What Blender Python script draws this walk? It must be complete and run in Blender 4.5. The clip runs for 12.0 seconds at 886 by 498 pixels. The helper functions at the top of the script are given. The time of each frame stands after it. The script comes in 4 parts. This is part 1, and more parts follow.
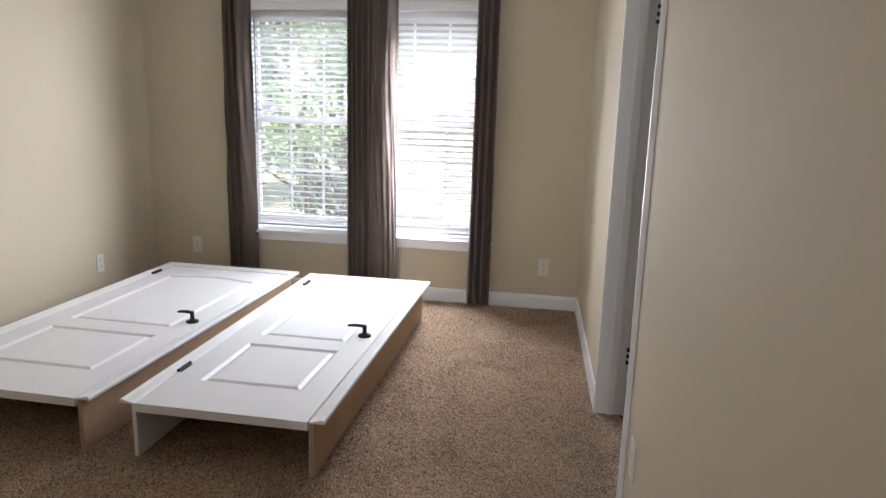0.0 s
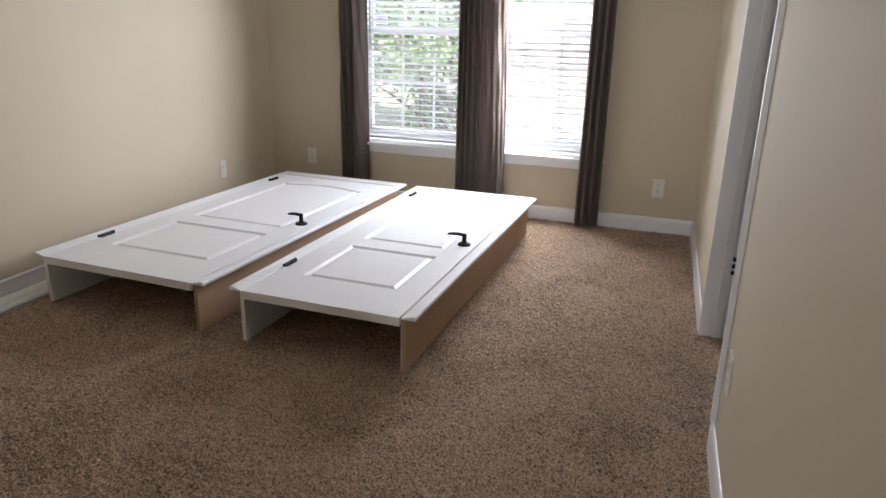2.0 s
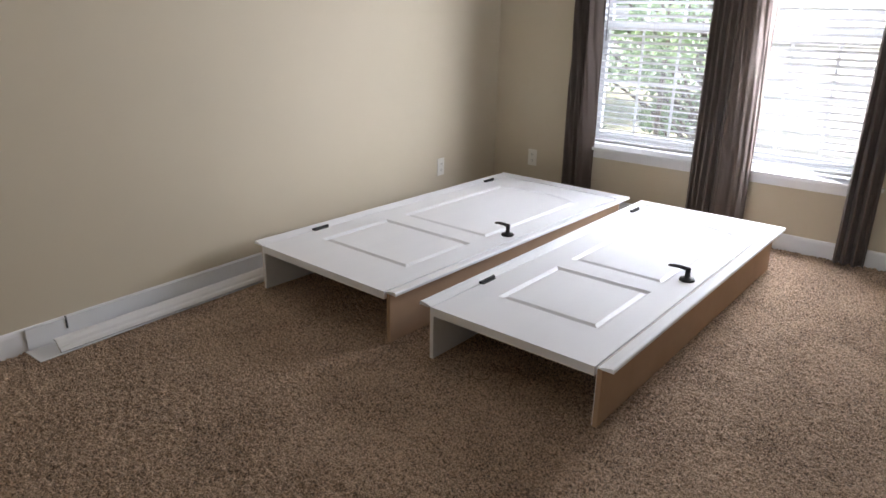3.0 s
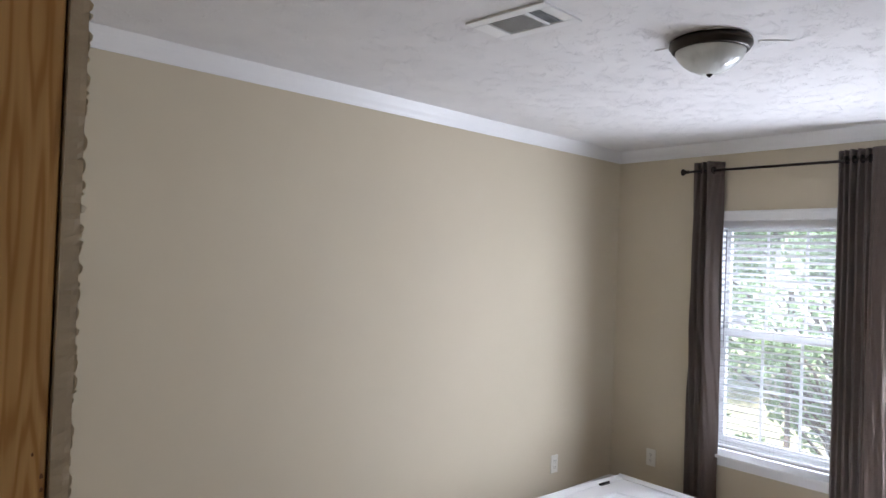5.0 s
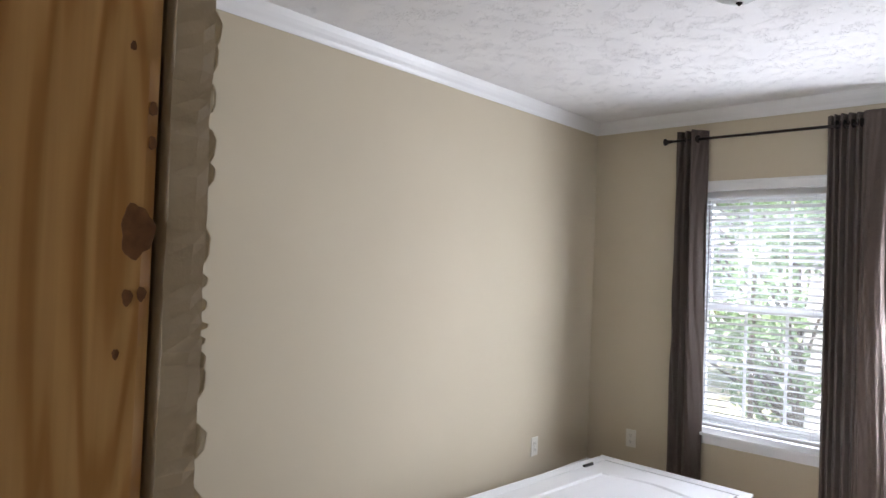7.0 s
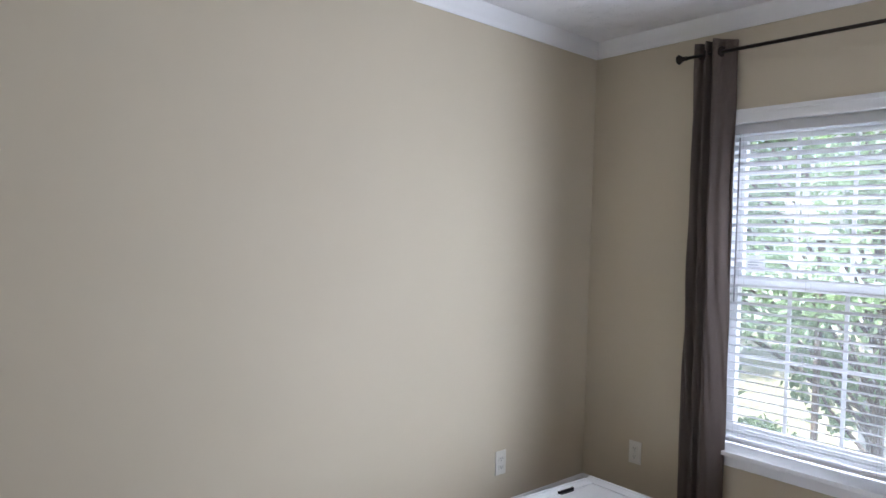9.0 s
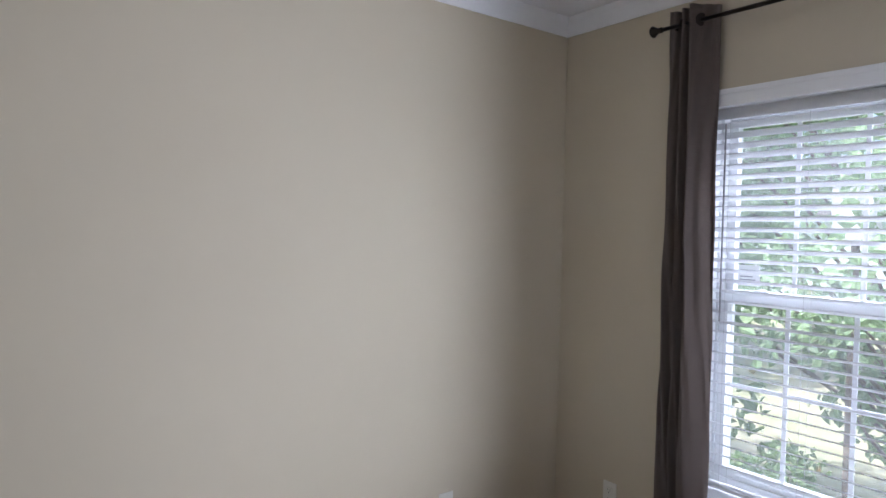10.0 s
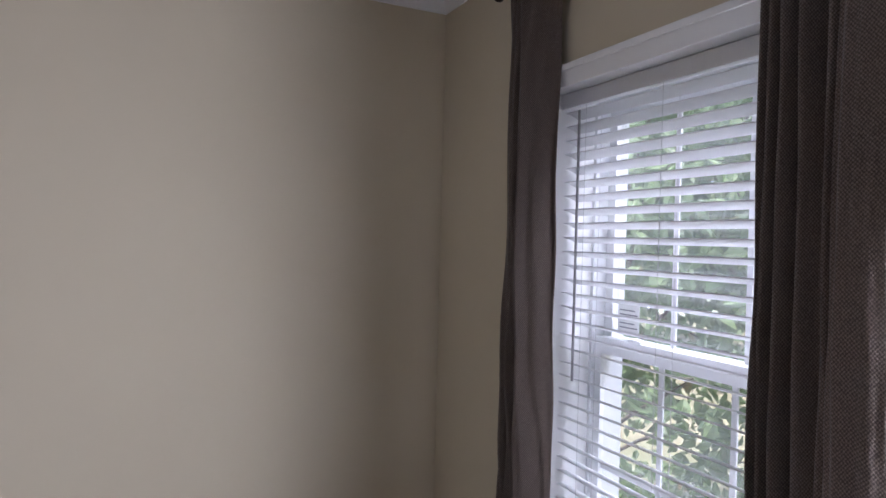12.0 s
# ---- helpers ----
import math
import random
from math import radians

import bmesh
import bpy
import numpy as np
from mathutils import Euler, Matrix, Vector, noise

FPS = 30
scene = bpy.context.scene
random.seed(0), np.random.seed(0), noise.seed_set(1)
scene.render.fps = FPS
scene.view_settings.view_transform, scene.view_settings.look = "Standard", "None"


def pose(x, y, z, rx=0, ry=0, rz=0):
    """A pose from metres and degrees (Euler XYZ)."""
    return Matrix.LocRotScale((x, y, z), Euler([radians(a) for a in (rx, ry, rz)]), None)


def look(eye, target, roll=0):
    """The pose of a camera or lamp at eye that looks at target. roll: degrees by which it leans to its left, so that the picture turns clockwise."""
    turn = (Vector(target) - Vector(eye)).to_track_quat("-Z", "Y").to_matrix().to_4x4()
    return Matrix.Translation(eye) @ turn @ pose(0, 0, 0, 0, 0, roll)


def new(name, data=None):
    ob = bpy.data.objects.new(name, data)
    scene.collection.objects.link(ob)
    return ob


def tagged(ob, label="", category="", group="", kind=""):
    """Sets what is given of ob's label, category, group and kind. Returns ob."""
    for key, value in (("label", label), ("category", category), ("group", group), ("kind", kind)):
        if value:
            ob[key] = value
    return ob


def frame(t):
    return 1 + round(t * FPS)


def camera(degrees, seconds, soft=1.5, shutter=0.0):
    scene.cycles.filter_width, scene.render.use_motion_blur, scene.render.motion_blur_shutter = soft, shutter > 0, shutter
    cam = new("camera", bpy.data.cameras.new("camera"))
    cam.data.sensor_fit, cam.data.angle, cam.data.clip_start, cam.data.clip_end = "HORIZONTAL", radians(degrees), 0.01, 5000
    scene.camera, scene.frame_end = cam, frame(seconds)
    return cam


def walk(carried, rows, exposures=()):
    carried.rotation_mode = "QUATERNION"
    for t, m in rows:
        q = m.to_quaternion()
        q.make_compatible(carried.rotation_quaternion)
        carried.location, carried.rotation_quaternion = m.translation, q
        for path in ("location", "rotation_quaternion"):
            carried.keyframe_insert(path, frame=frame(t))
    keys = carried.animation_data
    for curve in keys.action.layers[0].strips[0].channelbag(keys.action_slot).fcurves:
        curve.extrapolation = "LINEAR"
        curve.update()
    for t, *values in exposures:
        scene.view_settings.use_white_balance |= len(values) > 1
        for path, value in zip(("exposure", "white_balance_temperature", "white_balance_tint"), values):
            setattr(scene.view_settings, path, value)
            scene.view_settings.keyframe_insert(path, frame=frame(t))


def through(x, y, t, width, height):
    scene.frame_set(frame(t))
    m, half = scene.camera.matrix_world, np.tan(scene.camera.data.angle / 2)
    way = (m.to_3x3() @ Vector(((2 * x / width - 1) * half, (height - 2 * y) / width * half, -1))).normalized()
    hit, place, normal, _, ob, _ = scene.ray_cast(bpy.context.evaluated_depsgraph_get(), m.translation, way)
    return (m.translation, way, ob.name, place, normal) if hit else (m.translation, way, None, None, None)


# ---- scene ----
cam = camera(66.2, 12.0)
PATH = [
    (0, (0.528, 0.325, 1.394), (0.222, 2.255, 0.97), 1.6),
    (0.5, (0.503, 0.229, 1.358), (0.052, 2.125, 0.908), 1.4),
    (1, (0.516, 0.169, 1.336), (0.061, 2.031, 0.767), 1.3),
    (1.5, (0.554, 0.249, 1.32), (0.104, 2.097, 0.7), 1.4),
    (2, (0.608, 0.367, 1.273), (-0.015, 2.162, 0.649), 1.3),
    (2.5, (0.591, 0.519, 1.242), (-0.308, 2.184, 0.592), 1.2),
    (3, (0.528, 0.679, 1.319), (-0.652, 2.15, 0.653), 1.0),
    (3.5, (0.592, 0.718, 1.492), (-0.799, 2.014, 0.872), 0.6),
    (3.7, (0.592, 0.709, 1.535), (-0.851, 1.988, 1.003), 0.6),
    (5.3, (0.576, 0.573, 1.662), (-0.922, 1.896, 1.733), 2.1),
    (5.5, (0.578, 0.55, 1.605), (-0.918, 1.875, 1.682), 2.0),
    (6, (0.505, 0.53, 1.547), (-0.988, 1.859, 1.62), 2.1),
    (6.5, (0.325, 0.558, 1.513), (-1.164, 1.891, 1.574), 2.2),
    (7, (0.205, 0.636, 1.444), (-1.177, 2.082, 1.488), 2.2),
    (7.2, (0.143, 0.721, 1.434), (-1.188, 2.213, 1.432), 2.0),
    (9, (-0.011, 1.86, 1.42), (-1.542, 3.145, 1.376), 1.7),
    (9.5, (-0.031, 2.192, 1.453), (-1.593, 3.439, 1.384), 1.3),
    (10, (-0.064, 2.544, 1.476), (-1.685, 3.715, 1.42), 1.3),
    (10.5, (0.01, 2.898, 1.522), (-1.643, 4.022, 1.482), 1.5),
    (11, (-0.015, 3.12, 1.518), (-1.663, 4.253, 1.474), 1.6),
    (11.5, (-0.038, 3.464, 1.502), (-1.761, 4.479, 1.475), 1.8),
    (12, (0.013, 3.827, 1.532), (-1.797, 4.677, 1.509), 1.5),
]
EXPOSURES = [(0.0, 2.25, 6450, 15), (1.0, 2.2, 6650, 16), (2.5, 2.25, 6350, 16), (3.7, 2.28, 6350, 16), (5.3, 2.25, 6000, 16), (7.2, 2.3, 6250, 15), (9.0, 2.1, 5800, 15), (10.5, 1.75, 5750, 18), (12.0, 1.42, 6000, 22)]
walk(cam, [(t, look(eye, target, roll)) for t, eye, target, roll in PATH], EXPOSURES)

# ---- plan, in metres ----
XL, XR = -2.405, 0.747         # side walls
YF, YB = 0.738, 4.95           # wall with the rough opening, window wall
H = 2.5                        # ceiling
YOUT = 5.26                    # outer face of the window wall
OPEN_L = 0.006                # bare stud at the rough opening
DOOR_Y0, DOOR_Y1 = 2.44, 3.326 # opening in the side wall
WIN = ((-1.70, -0.85), (-0.79, 0.07))
SILL, HEAD = 0.448, 1.987
GROUND = -0.8

# ---- sky and sun ----
world = bpy.data.worlds.new("sky")
scene.world = world
world.use_nodes = True
wn = world.node_tree
sky = wn.nodes.new("ShaderNodeTexSky")
sky.sky_type = "NISHITA"
sky.sun_disc = False
sky.sun_elevation, sky.sun_rotation = radians(61), radians(201)
sky.air_density, sky.dust_density = 1.0, 3.0
wn.nodes["Background"].inputs["Strength"].default_value = 0.11
wn.links.new(sky.outputs["Color"], wn.nodes["Background"].inputs["Color"])

sun = new("sun", bpy.data.lights.new("sun", "SUN"))
sun.data.energy, sun.data.angle, sun.data.color = 3.2, radians(1.0), (1.0, 0.95, 0.88)
sun.matrix_world = look((-1.1, -2.8, 5.5), (0, 0, 0))

# the sky's light over the windows, the light of the sunny house front in the openings inside the blinds, and an added
# lamp in the unseen hall
OPENING = [("window_daylight", (x, y, 1.12), (x - 0.54, y - 0.84, 1.05), wide, 1.10, power) for x, y, wide, power in
           ((-1.36, 4.962, 0.12, 0.35), (-1.16, 4.962, 0.12, 0.45), (-0.36, 4.945, 0.17, 5.4), (-0.15, 4.945, 0.17, 5.4))]
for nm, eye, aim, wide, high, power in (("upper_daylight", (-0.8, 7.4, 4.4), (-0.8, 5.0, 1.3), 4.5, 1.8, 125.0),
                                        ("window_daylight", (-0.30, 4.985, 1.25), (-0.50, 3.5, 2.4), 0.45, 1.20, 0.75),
                                        # added fill from behind the viewer; no hall window is known there
                                        ("hall_fill_lamp", (0.6, -3.03, 1.5), (0.5, 0.5, 1.2), 1.2, 1.2, 9.5), *OPENING):
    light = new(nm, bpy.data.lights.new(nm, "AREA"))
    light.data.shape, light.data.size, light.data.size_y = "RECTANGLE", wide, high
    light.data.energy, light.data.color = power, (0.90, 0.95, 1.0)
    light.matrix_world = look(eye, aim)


# ---- materials ----
def material(name, base, rough=0.6, metallic=0.0):
    m = bpy.data.materials.new(name)
    m.use_nodes = True
    b = m.node_tree.nodes["Principled BSDF"]
    b.inputs["Base Color"].default_value = (*base, 1)
    b.inputs["Roughness"].default_value = rough
    b.inputs["Metallic"].default_value = metallic
    return m, m.node_tree.nodes, m.node_tree.links, b


def coords(n, l, scale=(1, 1, 1)):
    c = n.new("ShaderNodeTexCoord")
    k = n.new("ShaderNodeMapping")
    k.inputs["Scale"].default_value = scale
    l.new(c.outputs["Object"], k.inputs["Vector"])
    return k.outputs["Vector"]


def noise_tex(n, l, vec, scale, detail=4, rough=0.55, distort=0.0):
    t = n.new("ShaderNodeTexNoise")
    t.inputs["Scale"].default_value = scale
    t.inputs["Detail"].default_value = detail
    t.inputs["Roughness"].default_value = rough
    t.inputs["Distortion"].default_value = distort
    l.new(vec, t.inputs["Vector"])
    return t.outputs["Fac"]


def ramp(n, l, fac, stops):
    r = n.new("ShaderNodeValToRGB")
    while len(r.color_ramp.elements) < len(stops):
        r.color_ramp.elements.new(0.5)
    for e, (p, c) in zip(r.color_ramp.elements, stops):
        e.position, e.color = p, (*c, 1)
    l.new(fac, r.inputs["Fac"])
    return r.outputs["Color"]


def bump(n, l, fac, b, strength=0.2, distance=0.002, under=None):
    k = n.new("ShaderNodeBump")
    k.inputs["Strength"].default_value = strength
    k.inputs["Distance"].default_value = distance
    l.new(fac, k.inputs["Height"])
    if under is not None:
        l.new(under, k.inputs["Normal"])
    l.new(k.outputs["Normal"], b.inputs["Normal"])
    return k.outputs["Normal"]


def mottled(name, low, high, rough=0.6, scale=3.0, grain=200.0, strength=0.15, distance=0.001, stretch=(1, 1, 1), metallic=0.0):
    """Two colours mixed by a broad noise, with fine relief."""
    m, n, l, b = material(name, low, rough, metallic)
    v = coords(n, l, stretch)
    l.new(ramp(n, l, noise_tex(n, l, v, scale, 5), ((0.3, low), (0.7, high))), b.inputs["Base Color"])
    bump(n, l, noise_tex(n, l, v, grain, 3), b, strength, distance)
    return m


PAINT = mottled("wall_paint", (0.565, 0.495, 0.372), (0.59, 0.52, 0.392), 0.78, 1.4, 160, 0.12, 0.0008)
WHITE = mottled("white_trim_paint", (0.78, 0.78, 0.79), (0.83, 0.83, 0.83), 0.35, 2.0, 120, 0.05, 0.0005)
DOORWHITE = mottled("white_door_skin", (0.80, 0.81, 0.84), (0.84, 0.85, 0.87), 0.5, 1.5, 220, 0.08, 0.0004, (3, 0.4, 1))
VINYL = mottled("white_vinyl", (0.80, 0.81, 0.83), (0.84, 0.85, 0.86), 0.3, 2.0, 90, 0.03, 0.0004)
PLATE = mottled("ivory_plastic", (0.72, 0.70, 0.64), (0.76, 0.74, 0.68), 0.3, 4.0, 90, 0.02, 0.0003)
SLOT = mottled("dark_slot", (0.03, 0.03, 0.03), (0.05, 0.05, 0.05), 0.6)
BLACK = mottled("black_metal", (0.012, 0.012, 0.014), (0.022, 0.02, 0.02), 0.35, 12, 300, 0.05, 0.0003, metallic=0.6)
BRONZE = mottled("dark_bronze", (0.022, 0.017, 0.014), (0.04, 0.03, 0.024), 0.38, 9, 260, 0.08, 0.0004, metallic=0.7)
MDF = mottled("raw_fibreboard", (0.40, 0.265, 0.165), (0.46, 0.31, 0.20), 0.75, 5, 500, 0.12, 0.0006)
GYPSUM = mottled("cut_gypsum", (0.48, 0.41, 0.31), (0.57, 0.50, 0.39), 0.9, 14, 350, 0.3, 0.001)
PAPER = mottled("torn_paper", (0.50, 0.44, 0.33), (0.60, 0.53, 0.41), 0.9, 30, 350, 0.3, 0.001)
DARKWOOD = mottled("brown_vinyl_floor", (0.10, 0.055, 0.03), (0.16, 0.09, 0.05), 0.4, 6, 80, 0.1, 0.001, (8, 1, 1))
HALLFLOOR = mottled("hall_carpet", (0.17, 0.115, 0.075), (0.24, 0.165, 0.11), 0.95, 6, 220, 0.6, 0.006)
ALU = mottled("grey_aluminium", (0.55, 0.56, 0.58), (0.65, 0.66, 0.68), 0.4, 8, 200, 0.05, 0.0004, (1, 0.1, 1), 0.4)


def carpet_material():
    m, n, l, b = material("brown_carpet", (0.2, 0.14, 0.1), 0.97)
    v = coords(n, l)
    broad = noise_tex(n, l, v, 3.2, 4, 0.6, 0.8)
    tuft = noise_tex(n, l, v, 125, 3, 0.7)
    speck = noise_tex(n, l, v, 280, 2, 0.7)
    mix1 = n.new("ShaderNodeMath"); mix1.operation = "MULTIPLY_ADD"
    l.new(tuft, mix1.inputs[0]); mix1.inputs[1].default_value = 0.75
    mul = n.new("ShaderNodeMath"); mul.operation = "MULTIPLY"
    l.new(speck, mul.inputs[0]); mul.inputs[1].default_value = 0.25
    l.new(mul.outputs[0], mix1.inputs[2])
    add = n.new("ShaderNodeMath"); add.operation = "MULTIPLY_ADD"
    l.new(broad, add.inputs[0]); add.inputs[1].default_value = 0.16
    sub = n.new("ShaderNodeMath"); sub.operation = "SUBTRACT"
    l.new(mix1.outputs[0], sub.inputs[0]); sub.inputs[1].default_value = 0.075
    l.new(sub.outputs[0], add.inputs[2])
    l.new(ramp(n, l, add.outputs[0], ((0.40, (0.10, 0.058, 0.036)), (0.49, (0.47, 0.318, 0.205)), (0.60, (0.78, 0.575, 0.405)))), b.inputs["Base Color"])
    bump(n, l, tuft, b, 1.0, 0.012)
    b.inputs["Sheen Weight"].default_value = 0.15
    return m


def ceiling_material():
    m, n, l, b = material("textured_ceiling", (0.78, 0.77, 0.77), 0.85)
    v = coords(n, l)
    w = noise_tex(n, l, v, 72, 3, 0.6, 0.6)
    r = n.new("ShaderNodeMapRange")
    l.new(w, r.inputs["Value"])
    r.inputs["From Min"].default_value, r.inputs["From Max"].default_value = 0.53, 0.59
    patch = n.new("ShaderNodeMapRange")
    l.new(noise_tex(n, l, v, 15, 3), patch.inputs["Value"])
    patch.inputs["From Min"].default_value, patch.inputs["From Max"].default_value = 0.49, 0.64
    k = n.new("ShaderNodeMath"); k.operation = "MULTIPLY"
    l.new(r.outputs["Result"], k.inputs[0]); l.new(patch.outputs["Result"], k.inputs[1])
    first = bump(n, l, k.outputs[0], b, 0.75, 0.008)
    bump(n, l, noise_tex(n, l, v, 120, 3), b, 0.35, 0.003, first)
    l.new(ramp(n, l, noise_tex(n, l, v, 3, 4), ((0.3, (0.74, 0.73, 0.735)), (0.7, (0.80, 0.79, 0.79)))), b.inputs["Base Color"])
    return m


KNOTS = ((0.660, 1.692, 0.0055), (0.7165, 1.45, 0.0062), (0.694, 1.074, 0.004))


def pine_material():
    m, n, l, b = material("pine_stud", (0.5, 0.3, 0.14), 0.6)
    v = coords(n, l, (1, 1, 0.045))
    total = noise_tex(n, l, v, 28, 2, 0.45, 0.9)
    # the grain bends round the knots
    for ky, kz, r in KNOTS:
        d = n.new("ShaderNodeVectorMath"); d.operation = "DISTANCE"
        l.new(coords(n, l, (0.0, 1, 0.33)), d.inputs[0])
        d.inputs[1].default_value = (0.0, ky, kz * 0.33)
        k = n.new("ShaderNodeMapRange"); k.interpolation_type = "SMOOTHSTEP"
        l.new(d.outputs["Value"], k.inputs["Value"])
        k.inputs["From Min"].default_value, k.inputs["From Max"].default_value = 0.0, 0.045
        k.inputs["To Min"].default_value, k.inputs["To Max"].default_value = 0.4, 0.0
        a = n.new("ShaderNodeMath"); a.operation = "ADD"
        l.new(total, a.inputs[0]); l.new(k.outputs["Result"], a.inputs[1])
        total = a.outputs[0]
    wave = n.new("ShaderNodeMath"); wave.operation = "MULTIPLY"
    l.new(total, wave.inputs[0]); wave.inputs[1].default_value = 30
    sine = n.new("ShaderNodeMath"); sine.operation = "SINE"
    l.new(wave.outputs[0], sine.inputs[0])
    half = n.new("ShaderNodeMath"); half.operation = "MULTIPLY_ADD"
    l.new(sine.outputs[0], half.inputs[0]); half.inputs[1].default_value = 0.5; half.inputs[2].default_value = 0.5
    ring = ramp(n, l, half.outputs[0], ((0.0, (0.62, 0.385, 0.16)), (0.55, (0.57, 0.34, 0.13)), (0.97, (0.45, 0.235, 0.075))))
    stain = ramp(n, l, noise_tex(n, l, coords(n, l, (1, 1, 0.3)), 9, 4), ((0.35, (0.86, 0.8, 0.74)), (0.65, (1, 1, 1))))
    fibre = ramp(n, l, noise_tex(n, l, coords(n, l, (1, 1, 0.02)), 420, 2), ((0.35, (0.9, 0.88, 0.85)), (0.65, (1, 1, 1))))
    col = ring
    for layer, amount in ((stain, 0.8), (fibre, 0.7)):
        mx = n.new("ShaderNodeMix"); mx.data_type = "RGBA"; mx.blend_type = "MULTIPLY"
        mx.inputs["Factor"].default_value = amount
        l.new(col, mx.inputs["A"]); l.new(layer, mx.inputs["B"])
        col = mx.outputs["Result"]
    l.new(col, b.inputs["Base Color"])
    bump(n, l, half.outputs[0], b, 0.15, 0.001)
    return m


def fabric_material():
    m, n, l, b = material("taupe_woven_fabric", (0.12, 0.095, 0.085), 0.85)
    v = coords(n, l)
    sep = n.new("ShaderNodeSeparateXYZ")
    l.new(v, sep.inputs[0])

    def thread(a, b, pitch):
        k = n.new("ShaderNodeMath"); k.operation = "MULTIPLY_ADD"
        l.new(b, k.inputs[0]); k.inputs[1].default_value = 0.8; l.new(a, k.inputs[2])
        q = n.new("ShaderNodeMath"); q.operation = "MULTIPLY"
        l.new(k.outputs[0], q.inputs[0]); q.inputs[1].default_value = 2 * math.pi / pitch
        r = n.new("ShaderNodeMath"); r.operation = "SINE"
        l.new(q.outputs[0], r.inputs[0])
        return r.outputs[0]

    warp, weft = thread(sep.outputs["X"], sep.outputs["Y"], 0.0072), thread(sep.outputs["Z"], sep.outputs["Z"], 0.0125)
    pr = n.new("ShaderNodeMath"); pr.operation = "MULTIPLY"
    l.new(warp, pr.inputs[0]); l.new(weft, pr.inputs[1])
    slub = n.new("ShaderNodeMath"); slub.operation = "MULTIPLY_ADD"
    l.new(pr.outputs[0], slub.inputs[0]); slub.inputs[1].default_value = 0.27
    l.new(noise_tex(n, l, coords(n, l, (1, 1, 0.6)), 420, 2, 0.6), slub.inputs[2])
    hf = slub
    col = ramp(n, l, hf.outputs[0], ((0.28, (0.026, 0.019, 0.016)), (0.5, (0.094, 0.070, 0.059)), (0.74, (0.23, 0.176, 0.148))))
    l.new(col, b.inputs["Base Color"])
    b.inputs["Sheen Weight"].default_value = 0.2
    bump(n, l, hf.outputs[0], b, 0.6, 0.0025)
    tr = n.new("ShaderNodeBsdfTranslucent")
    tr.inputs["Color"].default_value = (0.42, 0.31, 0.25, 1)
    mix = n.new("ShaderNodeMixShader"); mix.inputs[0].default_value = 0.18
    out = n["Material Output"]
    l.new(b.outputs["BSDF"], mix.inputs[1]); l.new(tr.outputs["BSDF"], mix.inputs[2])
    l.new(mix.outputs["Shader"], out.inputs["Surface"])
    return m


def slat_material():
    m, n, l, b = material("white_blind_slat", (0.82, 0.82, 0.84), 0.4)
    l.new(ramp(n, l, noise_tex(n, l, coords(n, l, (0.5, 1, 1)), 8, 3), ((0.3, (0.79, 0.79, 0.81)), (0.7, (0.84, 0.84, 0.85)))), b.inputs["Base Color"])
    tr = n.new("ShaderNodeBsdfTranslucent")
    tr.inputs["Color"].default_value = (0.8, 0.8, 0.82, 1)
    mix = n.new("ShaderNodeMixShader"); mix.inputs[0].default_value = 0.12
    l.new(b.outputs["BSDF"], mix.inputs[1]); l.new(tr.outputs["BSDF"], mix.inputs[2])
    l.new(mix.outputs["Shader"], n["Material Output"].inputs["Surface"])
    return m


def glass_material(name, tint=(1, 1, 1), rough=0.0):
    m, n, l, b = material(name, tint, rough)
    b.inputs["Transmission Weight"].default_value = 1.0
    b.inputs["IOR"].default_value = 1.45
    # a patchy pale veil put into the glass for glare over the outside view
    tr = n.new("ShaderNodeBsdfTranslucent")
    tr.inputs["Color"].default_value = (0.9, 0.93, 0.95, 1)
    mix = n.new("ShaderNodeMixShader")
    l.new(ramp(n, l, noise_tex(n, l, coords(n, l), 6, 4), ((0.3, (0.03, 0.03, 0.03)), (0.7, (0.06, 0.06, 0.06)))), mix.inputs[0])
    l.new(b.outputs["BSDF"], mix.inputs[1]); l.new(tr.outputs["BSDF"], mix.inputs[2])
    l.new(mix.outputs["Shader"], n["Material Output"].inputs["Surface"])
    return m


def leaf_material(name, low, high, through):
    m, n, l, b = material(name, low, 0.5)
    g = n.new("ShaderNodeNewGeometry")
    col = ramp(n, l, g.outputs["Random Per Island"], ((0.0, low), (0.985, high), (1.0, (0.30, 0.13, 0.06))))
    l.new(col, b.inputs["Base Color"])
    tr = n.new("ShaderNodeBsdfTranslucent")
    tr.inputs["Color"].default_value = (*through, 1)
    mix = n.new("ShaderNodeMixShader"); mix.inputs[0].default_value = 0.45
    l.new(b.outputs["BSDF"], mix.inputs[1]); l.new(tr.outputs["BSDF"], mix.inputs[2])
    l.new(mix.outputs["Shader"], n["Material Output"].inputs["Surface"])
    return m


CARPET, CEIL, PINE, FABRIC, SLAT = carpet_material(), ceiling_material(), pine_material(), fabric_material(), slat_material()
GLASS = glass_material("window_glass")
def frosted_material():
    m, n, l, b = material("frosted_bowl_glass", (0.62, 0.64, 0.63), 0.32)
    l.new(ramp(n, l, noise_tex(n, l, coords(n, l), 5, 4, 0.6, 1.5), ((0.3, (0.50, 0.53, 0.52)), (0.7, (0.70, 0.72, 0.71)))), b.inputs["Base Color"])
    b.inputs["Coat Weight"].default_value = 0.3
    return m


